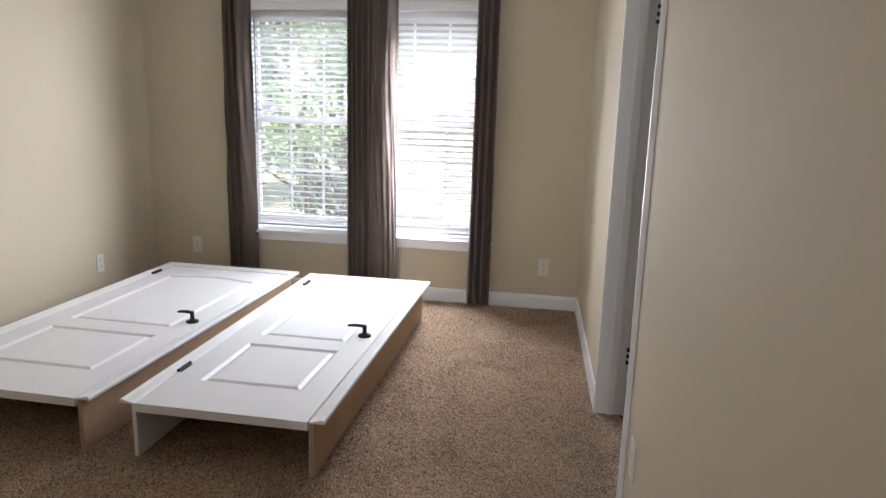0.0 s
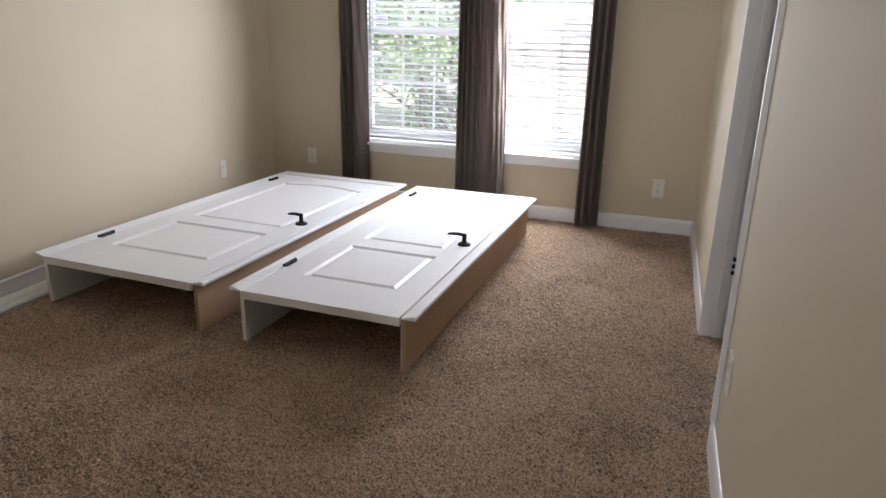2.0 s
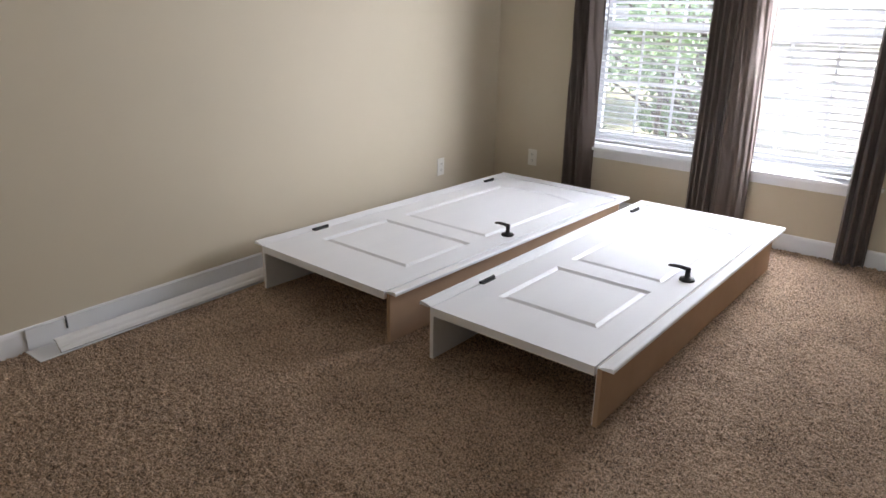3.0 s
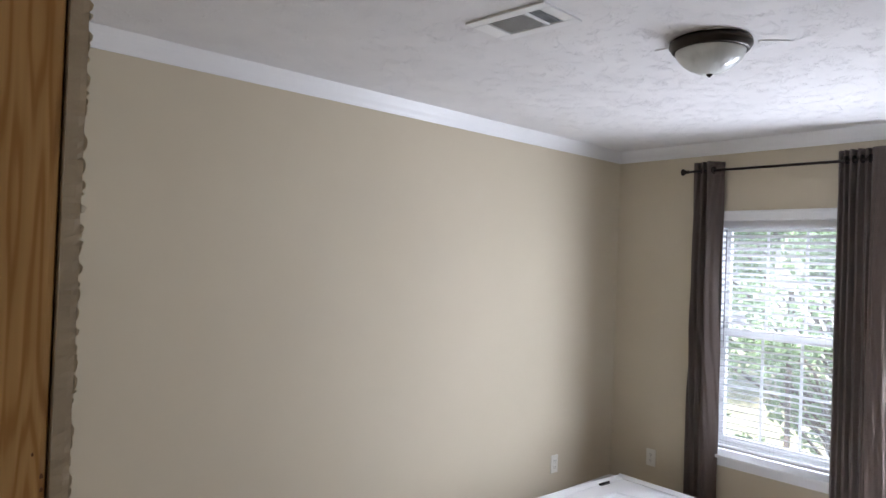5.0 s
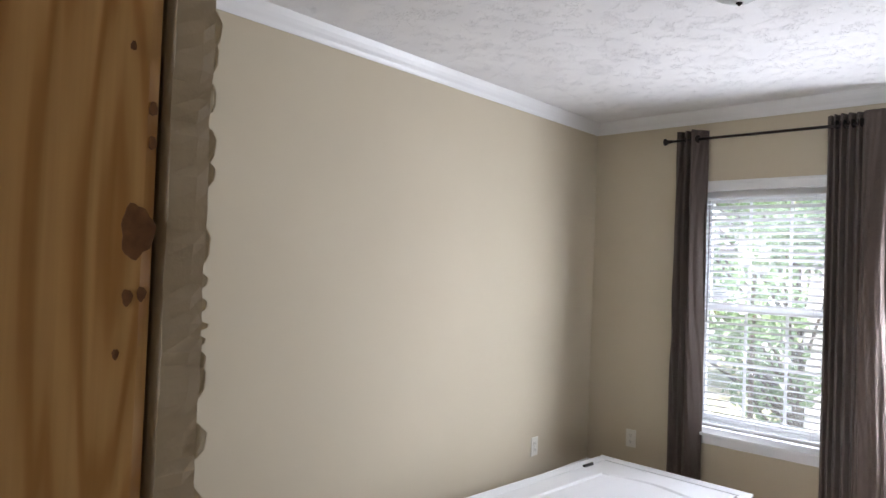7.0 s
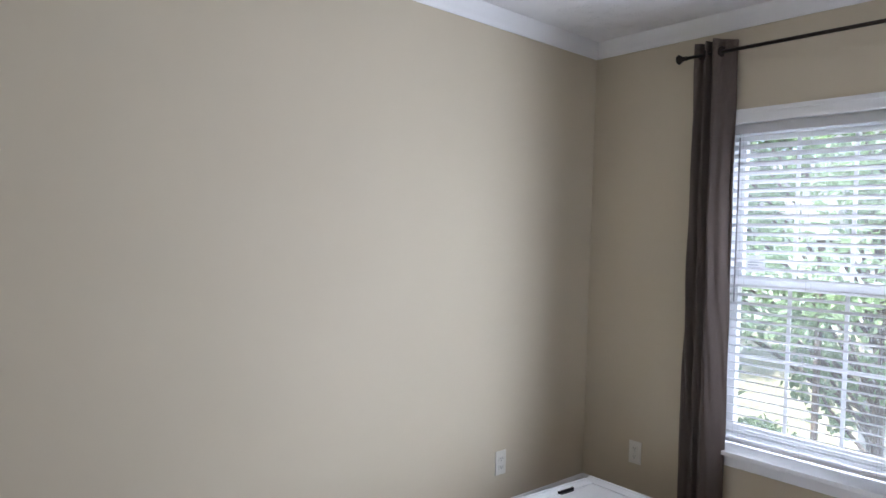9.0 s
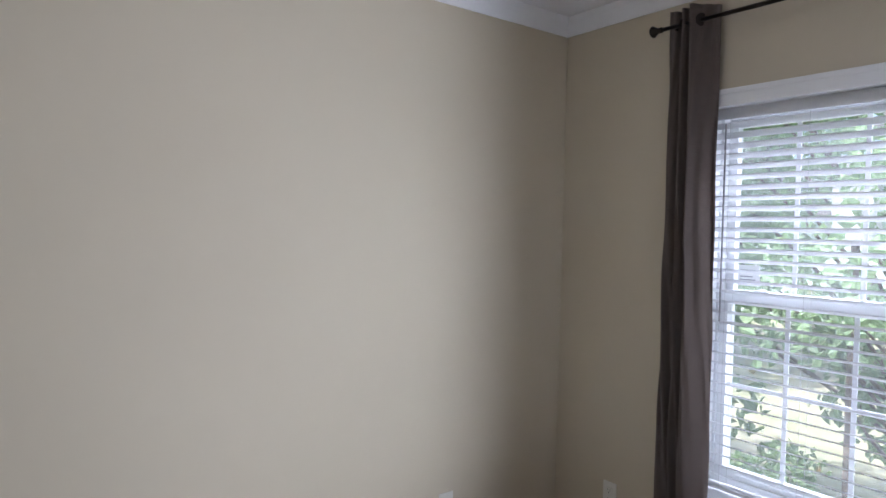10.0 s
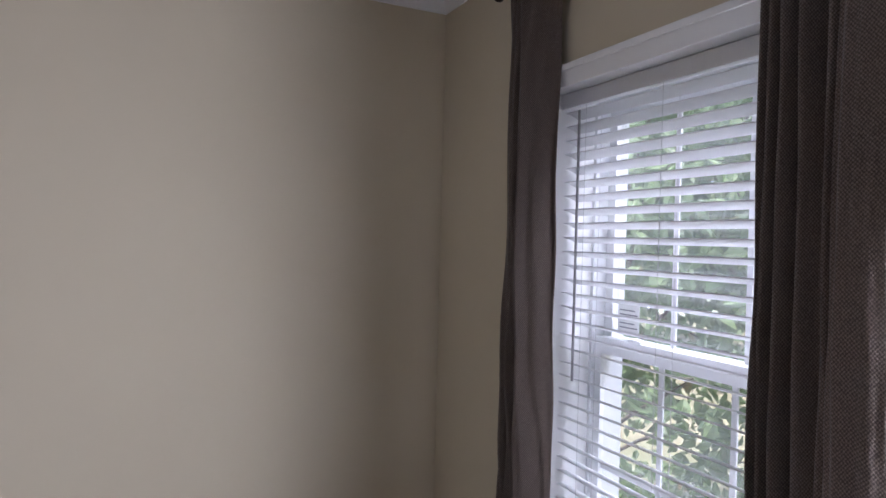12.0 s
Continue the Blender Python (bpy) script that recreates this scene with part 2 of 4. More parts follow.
FROST = frosted_material()
LEAF = leaf_material("green_leaves", (0.08, 0.135, 0.08), (0.25, 0.35, 0.19), (0.38, 0.52, 0.27))
SHRUB = leaf_material("shrub_leaves", (0.055, 0.10, 0.045), (0.16, 0.24, 0.09), (0.25, 0.38, 0.13))
BARK = mottled("bark", (0.09, 0.07, 0.055), (0.18, 0.145, 0.115), 0.9, 12, 60, 0.8, 0.01, (3, 3, 0.5))
SIDING = mottled("white_siding", (0.46, 0.46, 0.47), (0.52, 0.52, 0.52), 0.6, 2, 60, 0.05, 0.001)
GREENSIDING = mottled("pale_green_siding", (0.50, 0.60, 0.52), (0.56, 0.66, 0.58), 0.6, 2, 60, 0.05, 0.001)
SHINGLE = mottled("grey_shingles", (0.10, 0.10, 0.11), (0.17, 0.165, 0.16), 0.9, 6, 40, 0.5, 0.01)
GROUNDMAT = mottled("dry_lawn", (0.17, 0.19, 0.10), (0.34, 0.31, 0.21), 0.95, 0.5, 30, 0.8, 0.03)


# ---- mesh helpers ----
def part(name, bm, mat, parent=None, label="", smooth=False):
    """Links a bmesh as one mesh object, under a thing or a part where one is given."""
    me = bpy.data.meshes.new(name)
    bmesh.ops.recalc_face_normals(bm, faces=bm.faces)
    if smooth:
        for f in bm.faces:
            f.smooth = True
    bm.to_mesh(me)
    bm.free()
    me.materials.append(mat)
    ob = new(name, me)
    if parent is not None:
        ob.parent = parent
    if label:
        ob["label"] = label
    return ob


def setting(name, bm, mat, label, category, smooth=False):
    return tagged(part(name, bm, mat, smooth=smooth), label, category, kind="structure")


def thing(name, label, category, at=(0, 0, 0), turn=0.0, group=""):
    ob = new(name)
    ob.matrix_world = pose(*at, 0, 0, turn)
    return tagged(ob, label, category, group)


def box(bm, x0, x1, y0, y1, z0, z1, bevel=0.0):
    r = bmesh.ops.create_cube(bm, size=1, matrix=Matrix.Translation(((x0 + x1) / 2, (y0 + y1) / 2, (z0 + z1) / 2)) @ Matrix.Diagonal((x1 - x0, y1 - y0, z1 - z0, 1)))
    if bevel:
        es = list({e for v in r["verts"] for e in v.link_edges})
        bmesh.ops.bevel(bm, geom=es, offset=bevel, segments=2, affect="EDGES", profile=0.5)
    return bm


def boxes(*rows, bevel=0.0):
    bm = bmesh.new()
    for r in rows:
        box(bm, *r, bevel=bevel)
    return bm


def lathe(profile, segments=32, axis="z", at=(0, 0, 0)):
    """Turns a profile of (radius, height) round an axis."""
    bm = bmesh.new()
    rings = []
    for r, h in profile:
        ring = []
        for k in range(segments):
            a = 2 * math.pi * k / segments
            p = (r * math.cos(a), r * math.sin(a), h)
            if axis == "x":
                p = (h, p[0], p[1])
            elif axis == "y":
                p = (p[0], h, p[1])
            ring.append(bm.verts.new((p[0] + at[0], p[1] + at[1], p[2] + at[2])))
        rings.append(ring)
    for a, b in zip(rings, rings[1:]):
        for k in range(segments):
            bm.faces.new((a[k], a[(k + 1) % segments], b[(k + 1) % segments], b[k]))
    bm.faces.new(rings[0][::-1])
    bm.faces.new(rings[-1])
    return bm


def extrude_profile(points, start, end, right, up):
    """A solid moulding: a profile of (across, up) swept straight from start to end."""
    bm = bmesh.new()
    right, up = Vector(right), Vector(up)
    loops = [[bm.verts.new(Vector(p) + right * a + up * b) for a, b in points] for p in (start, end)]
    n = len(points)
    for k in range(n):
        bm.faces.new((loops[0][k], loops[0][(k + 1) % n], loops[1][(k + 1) % n], loops[1][k]))
    bm.faces.new(loops[0][::-1])
    bm.faces.new(loops[1])
    return bm


def tube(path, radius, segments=10):
    """A round bar along a path of points, with a radius for all or for each."""
    bm = bmesh.new()
    pts = [Vector(p) for p in path]
    radii = radius if isinstance(radius, (list, tuple)) else [radius] * len(pts)
    rings = []
    for k, p in enumerate(pts):
        d = (pts[min(k + 1, len(pts) - 1)] - pts[max(k - 1, 0)]).normalized()
        side = d.cross(Vector((0, 0, 1)))
        side = side.normalized() if side.length > 0.01 else Vector((1, 0, 0))
        other = d.cross(side)
        rings.append([bm.verts.new(p + radii[k] * (math.cos(a) * side + math.sin(a) * other)) for a in (2 * math.pi * q / segments for q in range(segments))])
    for a, b in zip(rings, rings[1:]):
        for k in range(segments):
            bm.faces.new((a[k], a[(k + 1) % segments], b[(k + 1) % segments], b[k]))
    bm.faces.new(rings[0][::-1])
    bm.faces.new(rings[-1])
    return bm


# ---- large structure ----
def carpet():
    """A sheet of small uneven tufts."""
    x0, x1, y0, y1, step = XL - 0.01, XR + 0.14, YF - 0.6, YB + 0.01, 0.0075
    nx, ny = int((x1 - x0) / step), int((y1 - y0) / step)
    gx, gy = np.meshgrid(np.linspace(x0, x1, nx), np.linspace(y0, y1, ny))
    rng = np.random.default_rng(4)
    z = rng.uniform(-0.013, 0.002, gx.shape)
    gx = gx + rng.uniform(-0.003, 0.003, gx.shape)
    gy = gy + rng.uniform(-0.003, 0.003, gy.shape)
    verts = np.stack([gx, gy, z], -1).reshape(-1, 3)
    i = np.arange(nx * ny).reshape(ny, nx)
    faces = np.stack([i[:-1, :-1], i[:-1, 1:], i[1:, 1:], i[1:, :-1]], -1).reshape(-1, 4)
    me = bpy.data.meshes.new("floor")
    me.from_pydata(verts.tolist(), [], faces.tolist())
    me.materials.append(CARPET)
    me.polygons.foreach_set("use_smooth", np.ones(len(faces), dtype=bool))
    ob = new("floor", me)
    return tagged(ob, "brown speckled cut-pile carpet covering the bedroom floor", "carpet", kind="structure")


carpet()
setting("floor_slab", boxes((XL - 0.3, 2.4, -3.0, YOUT - 0.01, -0.2, -0.012)), HALLFLOOR, "plain subfloor and hall carpet under the rooms", "floor")

# window wall, round two openings
rows = []
xs = [XL - 0.15, WIN[0][0], WIN[0][1], WIN[1][0], WIN[1][1], XR + 0.12]
rows += [(xs[0], xs[1], YB, YOUT, -0.2, H + 0.1), (xs[2], xs[3], YB, YOUT, -0.2, H + 0.1), (xs[4], xs[5], YB, YOUT, -0.2, H + 0.1)]
for a, b in WIN:
    rows += [(a, b, YB, YOUT, -0.2, SILL - 0.02), (a, b, YB, YOUT, HEAD, H + 0.1)]
setting("wall_north", boxes(*rows), PAINT, "beige painted window wall with two tall openings", "wall")
setting("wall_west", boxes((XL - 0.3, XL, YF - 0.25, YB, -0.2, H + 0.1)), PAINT, "plain beige painted side wall", "wall")
# side wall with a door opening
setting("wall_east", boxes((XR, XR + 0.115, -3.0, DOOR_Y0 - 0.022, -0.2, H + 0.1), (XR, XR + 0.115, DOOR_Y1 + 0.02, YB, -0.2, H + 0.1),
                           (XR, XR + 0.115, DOOR_Y0 - 0.022, DOOR_Y1 + 0.02, 2.06, H + 0.1)), PAINT, "beige painted wall with an uncased doorway", "wall")
setting("ceiling", boxes((XL - 0.15, 2.4, -3.0, YOUT, H, H + 0.12)), CEIL, "white stomp-textured plasterboard ceiling", "ceiling")
setting("roof", boxes((XL - 0.6, 2.9, -3.4, YOUT + 0.1, H + 0.13, H + 0.3)), SHINGLE, "roof deck over the rooms", "roof")

# wall of the rough opening: two stud walls with a gap, faced with plasterboard
setting("wall_south", boxes((XL, OPEN_L - 0.006, YF - 0.013, YF, 0.0, H), (OPEN_L - 0.006, XR + 0.12, YF - 0.013, YF, 2.14, H)), PAINT, "beige plasterboard face beside the rough opening", "wall")
setting("wall_hall", boxes((XL, OPEN_L - 0.032, YF - 0.199, YF - 0.186, 0.0, H), (OPEN_L - 0.032, XR + 0.12, YF - 0.199, YF - 0.186, 2.14, H)), PAINT, "plasterboard face on the hall side of the opening", "wall")
# the opening in the far wall is made up to seat the hall lamp
setting("wall_far_hall", boxes((XL - 0.15, 0.0, -3.1, -3.0, -0.2, H), (1.2, 2.4, -3.1, -3.0, -0.2, H), (0.0, 1.2, -3.1, -3.0, -0.2, 0.9), (0.0, 1.2, -3.1, -3.0, 2.1, H), (XL - 0.15, XL, -3.0, YF - 0.2, -0.2, H)), PAINT, "plain unseen walls closing the hall, with a hole for the added lamp", "wall")
# small space beyond the side doorway
setting("wall_closet", boxes((2.3, 2.4, -3.0, YOUT, -0.2, H), (XR + 0.115, 2.3, 1.4, 1.5, -0.2, H), (XR + 0.115, 2.3, 4.6, 4.7, -0.2, H)), PAINT, "plain walls of the room beyond the doorway", "wall")
setting("closet_floor", boxes((XR + 0.1, 2.3, 1.5, 4.6, -0.012, -0.002)), DARKWOOD, "dark brown wood-look floor beyond the doorway", "floor")

COVE = [(0.0, 0.0), (0.0, -0.084), (0.005, -0.083), (0.008, -0.074), (0.014, -0.062), (0.019, -0.044), (0.026, -0.026), (0.033, -0.014), (0.037, -0.007), (0.040, 0.0)]
setting("crown_west", extrude_profile(COVE, (XL + 0.001, YF, H - 0.001), (XL + 0.001, YB, H - 0.001), (1, 0, 0), (0, 0, 1)), WHITE, "white cove crown moulding along the ceiling", "moulding")
setting("crown_north", extrude_profile(COVE, (XL, YB - 0.001, H - 0.001), (XR, YB - 0.001, H - 0.001), (0, -1, 0), (0, 0, 1)), WHITE, "white cove crown moulding along the ceiling", "moulding")
setting("crown_east", extrude_profile(COVE, (XR - 0.001, YF, H - 0.001), (XR - 0.001, YB, H - 0.001), (-1, 0, 0), (0, 0, 1)), WHITE, "white cove crown moulding along the ceiling", "moulding")
BASE = [(0.0, -0.01), (0.012, -0.01), (0.012, 0.074), (0.009, 0.086), (0.005, 0.092), (0.0, 0.094)]
for nm, a, b, r in (("baseboard_north", (XL, YB, 0), (XR, YB, 0), (0, -1, 0)), ("baseboard_west", (XL, YF, 0), (XL, YB - 0.012, 0), (1, 0, 0)),
                    ("baseboard_east", (XR, DOOR_Y1 + 0.03, 0), (XR, YB - 0.012, 0), (-1, 0, 0)), ("baseboard_east_near", (XR, YF, 0), (XR, DOOR_Y0 + 0.002, 0), (-1, 0, 0))):
    setting(nm, extrude_profile(BASE, a, b, r, (0, 0, 1)), WHITE, "white painted baseboard above the carpet", "baseboard")


# ---- bare studs of the rough opening ----
def stud(x0, x1, y0, y1, z1, knots=()):
    bm = boxes((x0, x1, y0, y1, 0.0, z1), bevel=0.005)
    ob = tagged(part("wall_stud", bm, PINE), "bare pine stud with knots at the rough opening", "stud", "studs of the opening", "structure")
    for ky, kz, r in knots:
        k = lathe([(r, -0.001), (r * 0.96, 0.0003), (r * 0.4, 0.0004)], 28, "x", (0, 0, 0))
        for v in k.verts:
            a = math.atan2(v.co.z, v.co.y)
            w = 1 + 0.1 * math.sin(3 * a + 40 * kz) + 0.06 * math.sin(7 * a)
            v.co.y *= 0.8 * w
            v.co.z *= 1.3 * w
        bmesh.ops.translate(k, verts=k.verts, vec=(x1, ky, kz))
        part("knot", k, KNOT, ob, "dark resinous knot")
    return ob


KNOT = mottled("dark_knot", (0.10, 0.04, 0.016), (0.24, 0.11, 0.045), 0.5, 130, 200, 0.4, 0.001)
stud(OPEN_L - 0.038, OPEN_L, YF - 0.087, YF - 0.015, 2.14, KNOTS + ((0.7195, 1.486, 0.0016), (0.7198, 1.476, 0.0015), (0.7145, 1.431, 0.0019), (0.7185, 1.432, 0.0017), (0.712, 1.415, 0.0012), (0.713, 1.503, 0.0011), (0.6605, 1.597, 0.002)))
stud(OPEN_L - 0.064, OPEN_L - 0.026, YF - 0.180, YF - 0.104, 2.14, ((YF - 0.135, 1.2, 0.006),))
setting("header", boxes((OPEN_L - 0.03, XR + 0.09, YF - 0.087, YF - 0.015, 2.142, 2.3), (OPEN_L, XR + 0.09, YF - 0.184, YF - 0.110, 2.142, 2.3), bevel=0.003), PINE, "pine header over the rough opening", "header")


def torn_edge():
    """The cut plasterboard edge: a ragged strip of gypsum with frayed paper."""
    rng = random.Random(7)
    bm = bmesh.new()
    prev = None
    n = 520
    for k in range(n + 1):
        z = 2.138 * k / n
        wob = 0.0010 * noise.noise((0, 0, z * 40)) + 0.0005 * rng.uniform(-1, 1)
        x = OPEN_L - 0.001 + wob
        cur = [bm.verts.new(p) for p in ((OPEN_L - 0.006, YF - 0.0135, z), (x, YF - 0.0125, z), (x + 0.0006 * rng.uniform(-1, 1), YF - 0.004, z), (x - 0.001, YF + 0.0004, z), (OPEN_L - 0.006, YF + 0.0004, z))]
        if prev:
            for a in range(4):
                bm.faces.new((prev[a], prev[a + 1], cur[a + 1], cur[a]))
        prev = cur
    return bm


edge = setting("plasterboard_edge", torn_edge(), GYPSUM, "ragged cut edge of grey plasterboard", "plasterboard")


def paper_fray():
    rng = random.Random(11)
    bm = bmesh.new()
    z = 0.02
    while z < 2.12:
        w, h = rng.uniform(0.0001, 0.0015) * rng.random() + 0.0002, rng.uniform(0.002, 0.013)
        if rng.random() < 0.04:
            w, h = rng.uniform(0.003, 0.0065), rng.uniform(0.004, 0.008)
        x, y = OPEN_L - 0.003, YF + 0.0006
        k = rng.uniform(0.3, 1.0)
        vs = [(x, y, z), (x + w, y + 0.002 * k, z + h * 0.25), (x + w * 0.8, y + 0.003 * k, z + h * 0.7), (x, y, z + h)]
        front = [bm.verts.new(v) for v in vs]
        back = [bm.verts.new((v[0], v[1] + 0.0007, v[2])) for v in vs]
        bm.faces.new(front)
        bm.faces.new(back[::-1])
        for a in range(4):
            bm.faces.new((front[a], front[(a + 1) % 4], back[(a + 1) % 4], back[a]))
        z += h * rng.uniform(0.5, 2.4)
    return bm


part("frayed_paper", paper_fray(), PAPER, edge, "torn paper facing")


# ---- side doorway: jambs without casing ----
door_jamb = thing("door_jamb", "white painted door jamb left without casing", "door jamb")
door_jamb["kind"] = "structure"
part("far_leg", boxes((XR - 0.012, XR + 0.122, DOOR_Y1, DOOR_Y1 + 0.019, 0.0, 2.06), bevel=0.0015), WHITE, door_jamb)
part("far_stop", boxes((XR + 0.045, XR + 0.08, DOOR_Y1 - 0.011, DOOR_Y1 - 0.0005, 0.0, 2.04), bevel=0.002), WHITE, door_jamb)
near_leg = part("near_leg", boxes((XR - 0.016, XR + 0.122, DOOR_Y0 - 0.016, DOOR_Y0, 0.098, 2.06), bevel=0.0015), WHITE, door_jamb)
part("head", boxes((XR - 0.012, XR + 0.122, DOOR_Y0 + 0.001, DOOR_Y1 - 0.001, 2.04, 2.058), bevel=0.0015), WHITE, door_jamb)
# shade of the open gap, put in as a near-black solid
part("gap_shadow_strip", boxes((XR + 0.002, XR + 0.11, DOOR_Y0 - 0.0215, DOOR_Y0 - 0.0165, 0.0, 2.06)), SLOT, door_jamb, "dark strip for the shade in the unsealed gap beside the jamb")
for z in (0.592, 1.628):
    for k in range(3):
        part("hinge_knuckle", boxes((XR - 0.025, XR - 0.0155, DOOR_Y0 - 0.010, DOOR_Y0 + 0.001, z + 0.021 * k, z + 0.021 * k + 0.011), bevel=0.0008), BLACK, near_leg, "black hinge knuckle")
part("carpet_strip", boxes((XR + 0.0, XR + 0.11, DOOR_Y0 + 0.002, DOOR_Y1 - 0.002, -0.004, 0.004), bevel=0.002), CARPET, door_jamb, "brown carpet running through the doorway")


# ---- windows ----
def window(index, x0, x1, left, right):
    w = thing("window_%d" % index, "white vinyl double-hung window with colonial grids behind a blind", "window")
    w["kind"] = "structure"
    y0 = 5.135
    frame_w = 0.02
    mid = 1.235
    part("window_frame", boxes((x0, x0 + frame_w, y0, YOUT, SILL, HEAD), (x1 - frame_w, x1, y0, YOUT, SILL, HEAD), (x0 + frame_w, x1 - frame_w, y0, YOUT, SILL, SILL + 0.03), (x0 + frame_w, x1 - frame_w, y0, YOUT, HEAD - 0.025, HEAD)), VINYL, w)
    part("recess_lining", boxes((x0 + 0.0005, x0 + 0.008, YB - 0.002, y0, SILL, HEAD), (x1 - 0.008, x1 - 0.0005, YB - 0.002, y0, SILL, HEAD), (x0 + 0.008, x1 - 0.008, YB - 0.002, y0, HEAD - 0.008, HEAD - 0.0005)), WHITE, w)
    # casing, stool and apron
    part("head_casing", boxes((x0 - left, x1 + right, YB - 0.014, YB, HEAD - 0.014, HEAD + 0.052), (x0 - left, x1 + right, YB - 0.02, YB - 0.014, HEAD + 0.030, HEAD + 0.048), bevel=0.002), WHITE, w)
    for a, b in ((x0 - left, x0 + 0.004), (x1 - 0.004, x1 + right)):
        part("side_casing", boxes((a, b, YB - 0.014, YB, SILL + 0.001, HEAD - 0.0145), bevel=0.002), WHITE, w)
    part("window_sill", boxes((x0 - left - (0.015 if left > 0.05 else 0), x1 + right + (0.015 if right > 0.05 else 0), YB - 0.045, y0, SILL - 0.02, SILL), bevel=0.003), WHITE, w)
    part("apron", boxes((x0 - left, x1 + right, YB - 0.014, YB, SILL - 0.075, SILL - 0.0205), bevel=0.003), WHITE, w)
    for nm, ya, za, zb in (("lower_sash", y0 + 0.01, SILL + 0.03, mid + 0.02), ("upper_sash", y0 + 0.048, mid - 0.025, HEAD - 0.025)):
        a, b, yb = x0 + frame_w + 0.001, x1 - frame_w - 0.001, ya + 0.035
        st = 0.034
        top = 0.05 if nm == "lower_sash" else 0.036
        bot = 0.045
        s = part(nm, boxes((a, a + st, ya, yb, za, zb), (b - st, b, ya, yb, za, zb), (a + st, b - st, ya, yb, za, za + bot), (a + st, b - st, ya, yb, zb - top, zb)), VINYL, w)
        ga, gb, gz0, gz1 = a + st, b - st, za + bot, zb - top
        pane = part("pane", boxes((ga - 0.004, gb + 0.004, ya + 0.015, ya + 0.019, gz0 - 0.004, gz1 + 0.004)), GLASS, s, "clear glass pane")
        pane.visible_shadow = False
        for k in (1, 2):
            xm = ga + (gb - ga) * k / 3
            part("muntin", boxes((xm - 0.009, xm + 0.009, ya + 0.008, ya + 0.0145, gz0, gz1), bevel=0.0015), VINYL, s)
        zm = (gz0 + gz1) / 2
        for k in range(3):
            part("muntin", boxes((ga + (gb - ga) * k / 3 + (0.01 if k else 0), ga + (gb - ga) * (k + 1) / 3 - (0.01 if k < 2 else 0), ya + 0.008, ya + 0.0145, zm - 0.009, zm + 0.009), bevel=0.0015), VINYL, s)
        if nm == "lower_sash":
            for xl in (a + 0.17, b - 0.17):
                lock = lathe([(0.016, zb), (0.016, zb + 0.008), (0.010, zb + 0.012)], 16, "z", (xl, ya + 0.016, 0))
                box(lock, xl - 0.03, xl + 0.03, ya + 0.006, ya + 0.02, zb, zb + 0.007, 0.002)
                part("sash_lock", lock, VINYL, s)
            part("lift_rail", boxes((a + 0.1, b - 0.1, ya - 0.012, ya, za + 0.02, za + 0.03), bevel=0.003), VINYL, s)
        else:
            st2 = part("energy_sticker", boxes((ga + 0.012, ga + 0.105, ya + 0.0135, ya + 0.0145, gz0 + 0.02, gz0 + 0.105)), STICKER, s, "white rating sticker on the glass")
            for r in range(5):
                part("print_line", boxes((ga + 0.02, ga + 0.098 - 0.012 * (r % 3), ya + 0.0128, ya + 0.0134, gz0 + 0.03 + 0.013 * r, gz0 + 0.034 + 0.013 * r)), INK, st2, "faded grey print")
    return w


STICKER = mottled("sticker_paper", (0.78, 0.79, 0.78), (0.82, 0.82, 0.82), 0.5)
INK = mottled("grey_ink", (0.25, 0.26, 0.28), (0.32, 0.33, 0.34), 0.6)
for i, (a, b) in enumerate(WIN):
    window(i + 1, a, b, (0.06, 0.029)[i], (0.029, 0.06)[i])


# ---- blinds: one body of slats a window ----
def slat_mesh(width):
    bm = bmesh.new()
    rows = []
    for k in range(7):
        u = k / 6 - 0.5
        y, z = 0.05 * u, 0.0022 * (1 - (2 * u) ** 2)
        rows.append([bm.verts.new((s * width / 2, y, z + t)) for t in (0.0, 0.0028) for s in (-1, 1)])
    for a, b in zip(rows, rows[1:]):
        bm.faces.new((a[0], a[1], b[1], b[0]))
        bm.faces.new((a[2], b[2], b[3], a[3]))
        bm.faces.new((a[0], b[0], b[2], a[2]))
        bm.faces.new((a[1], a[3], b[3], b[1]))
    bm.faces.new((rows[0][0], rows[0][2], rows[0][3], rows[0][1]))
    bm.faces.new((rows[-1][0], rows[-1][1], rows[-1][3], rows[-1][2]))
    bmesh.ops.recalc_face_normals(bm, faces=bm.faces)
    me = bpy.data.meshes.new("slat")
    bm.to_mesh(me)
    bm.free()
    me.materials.append(SLAT)
    return me


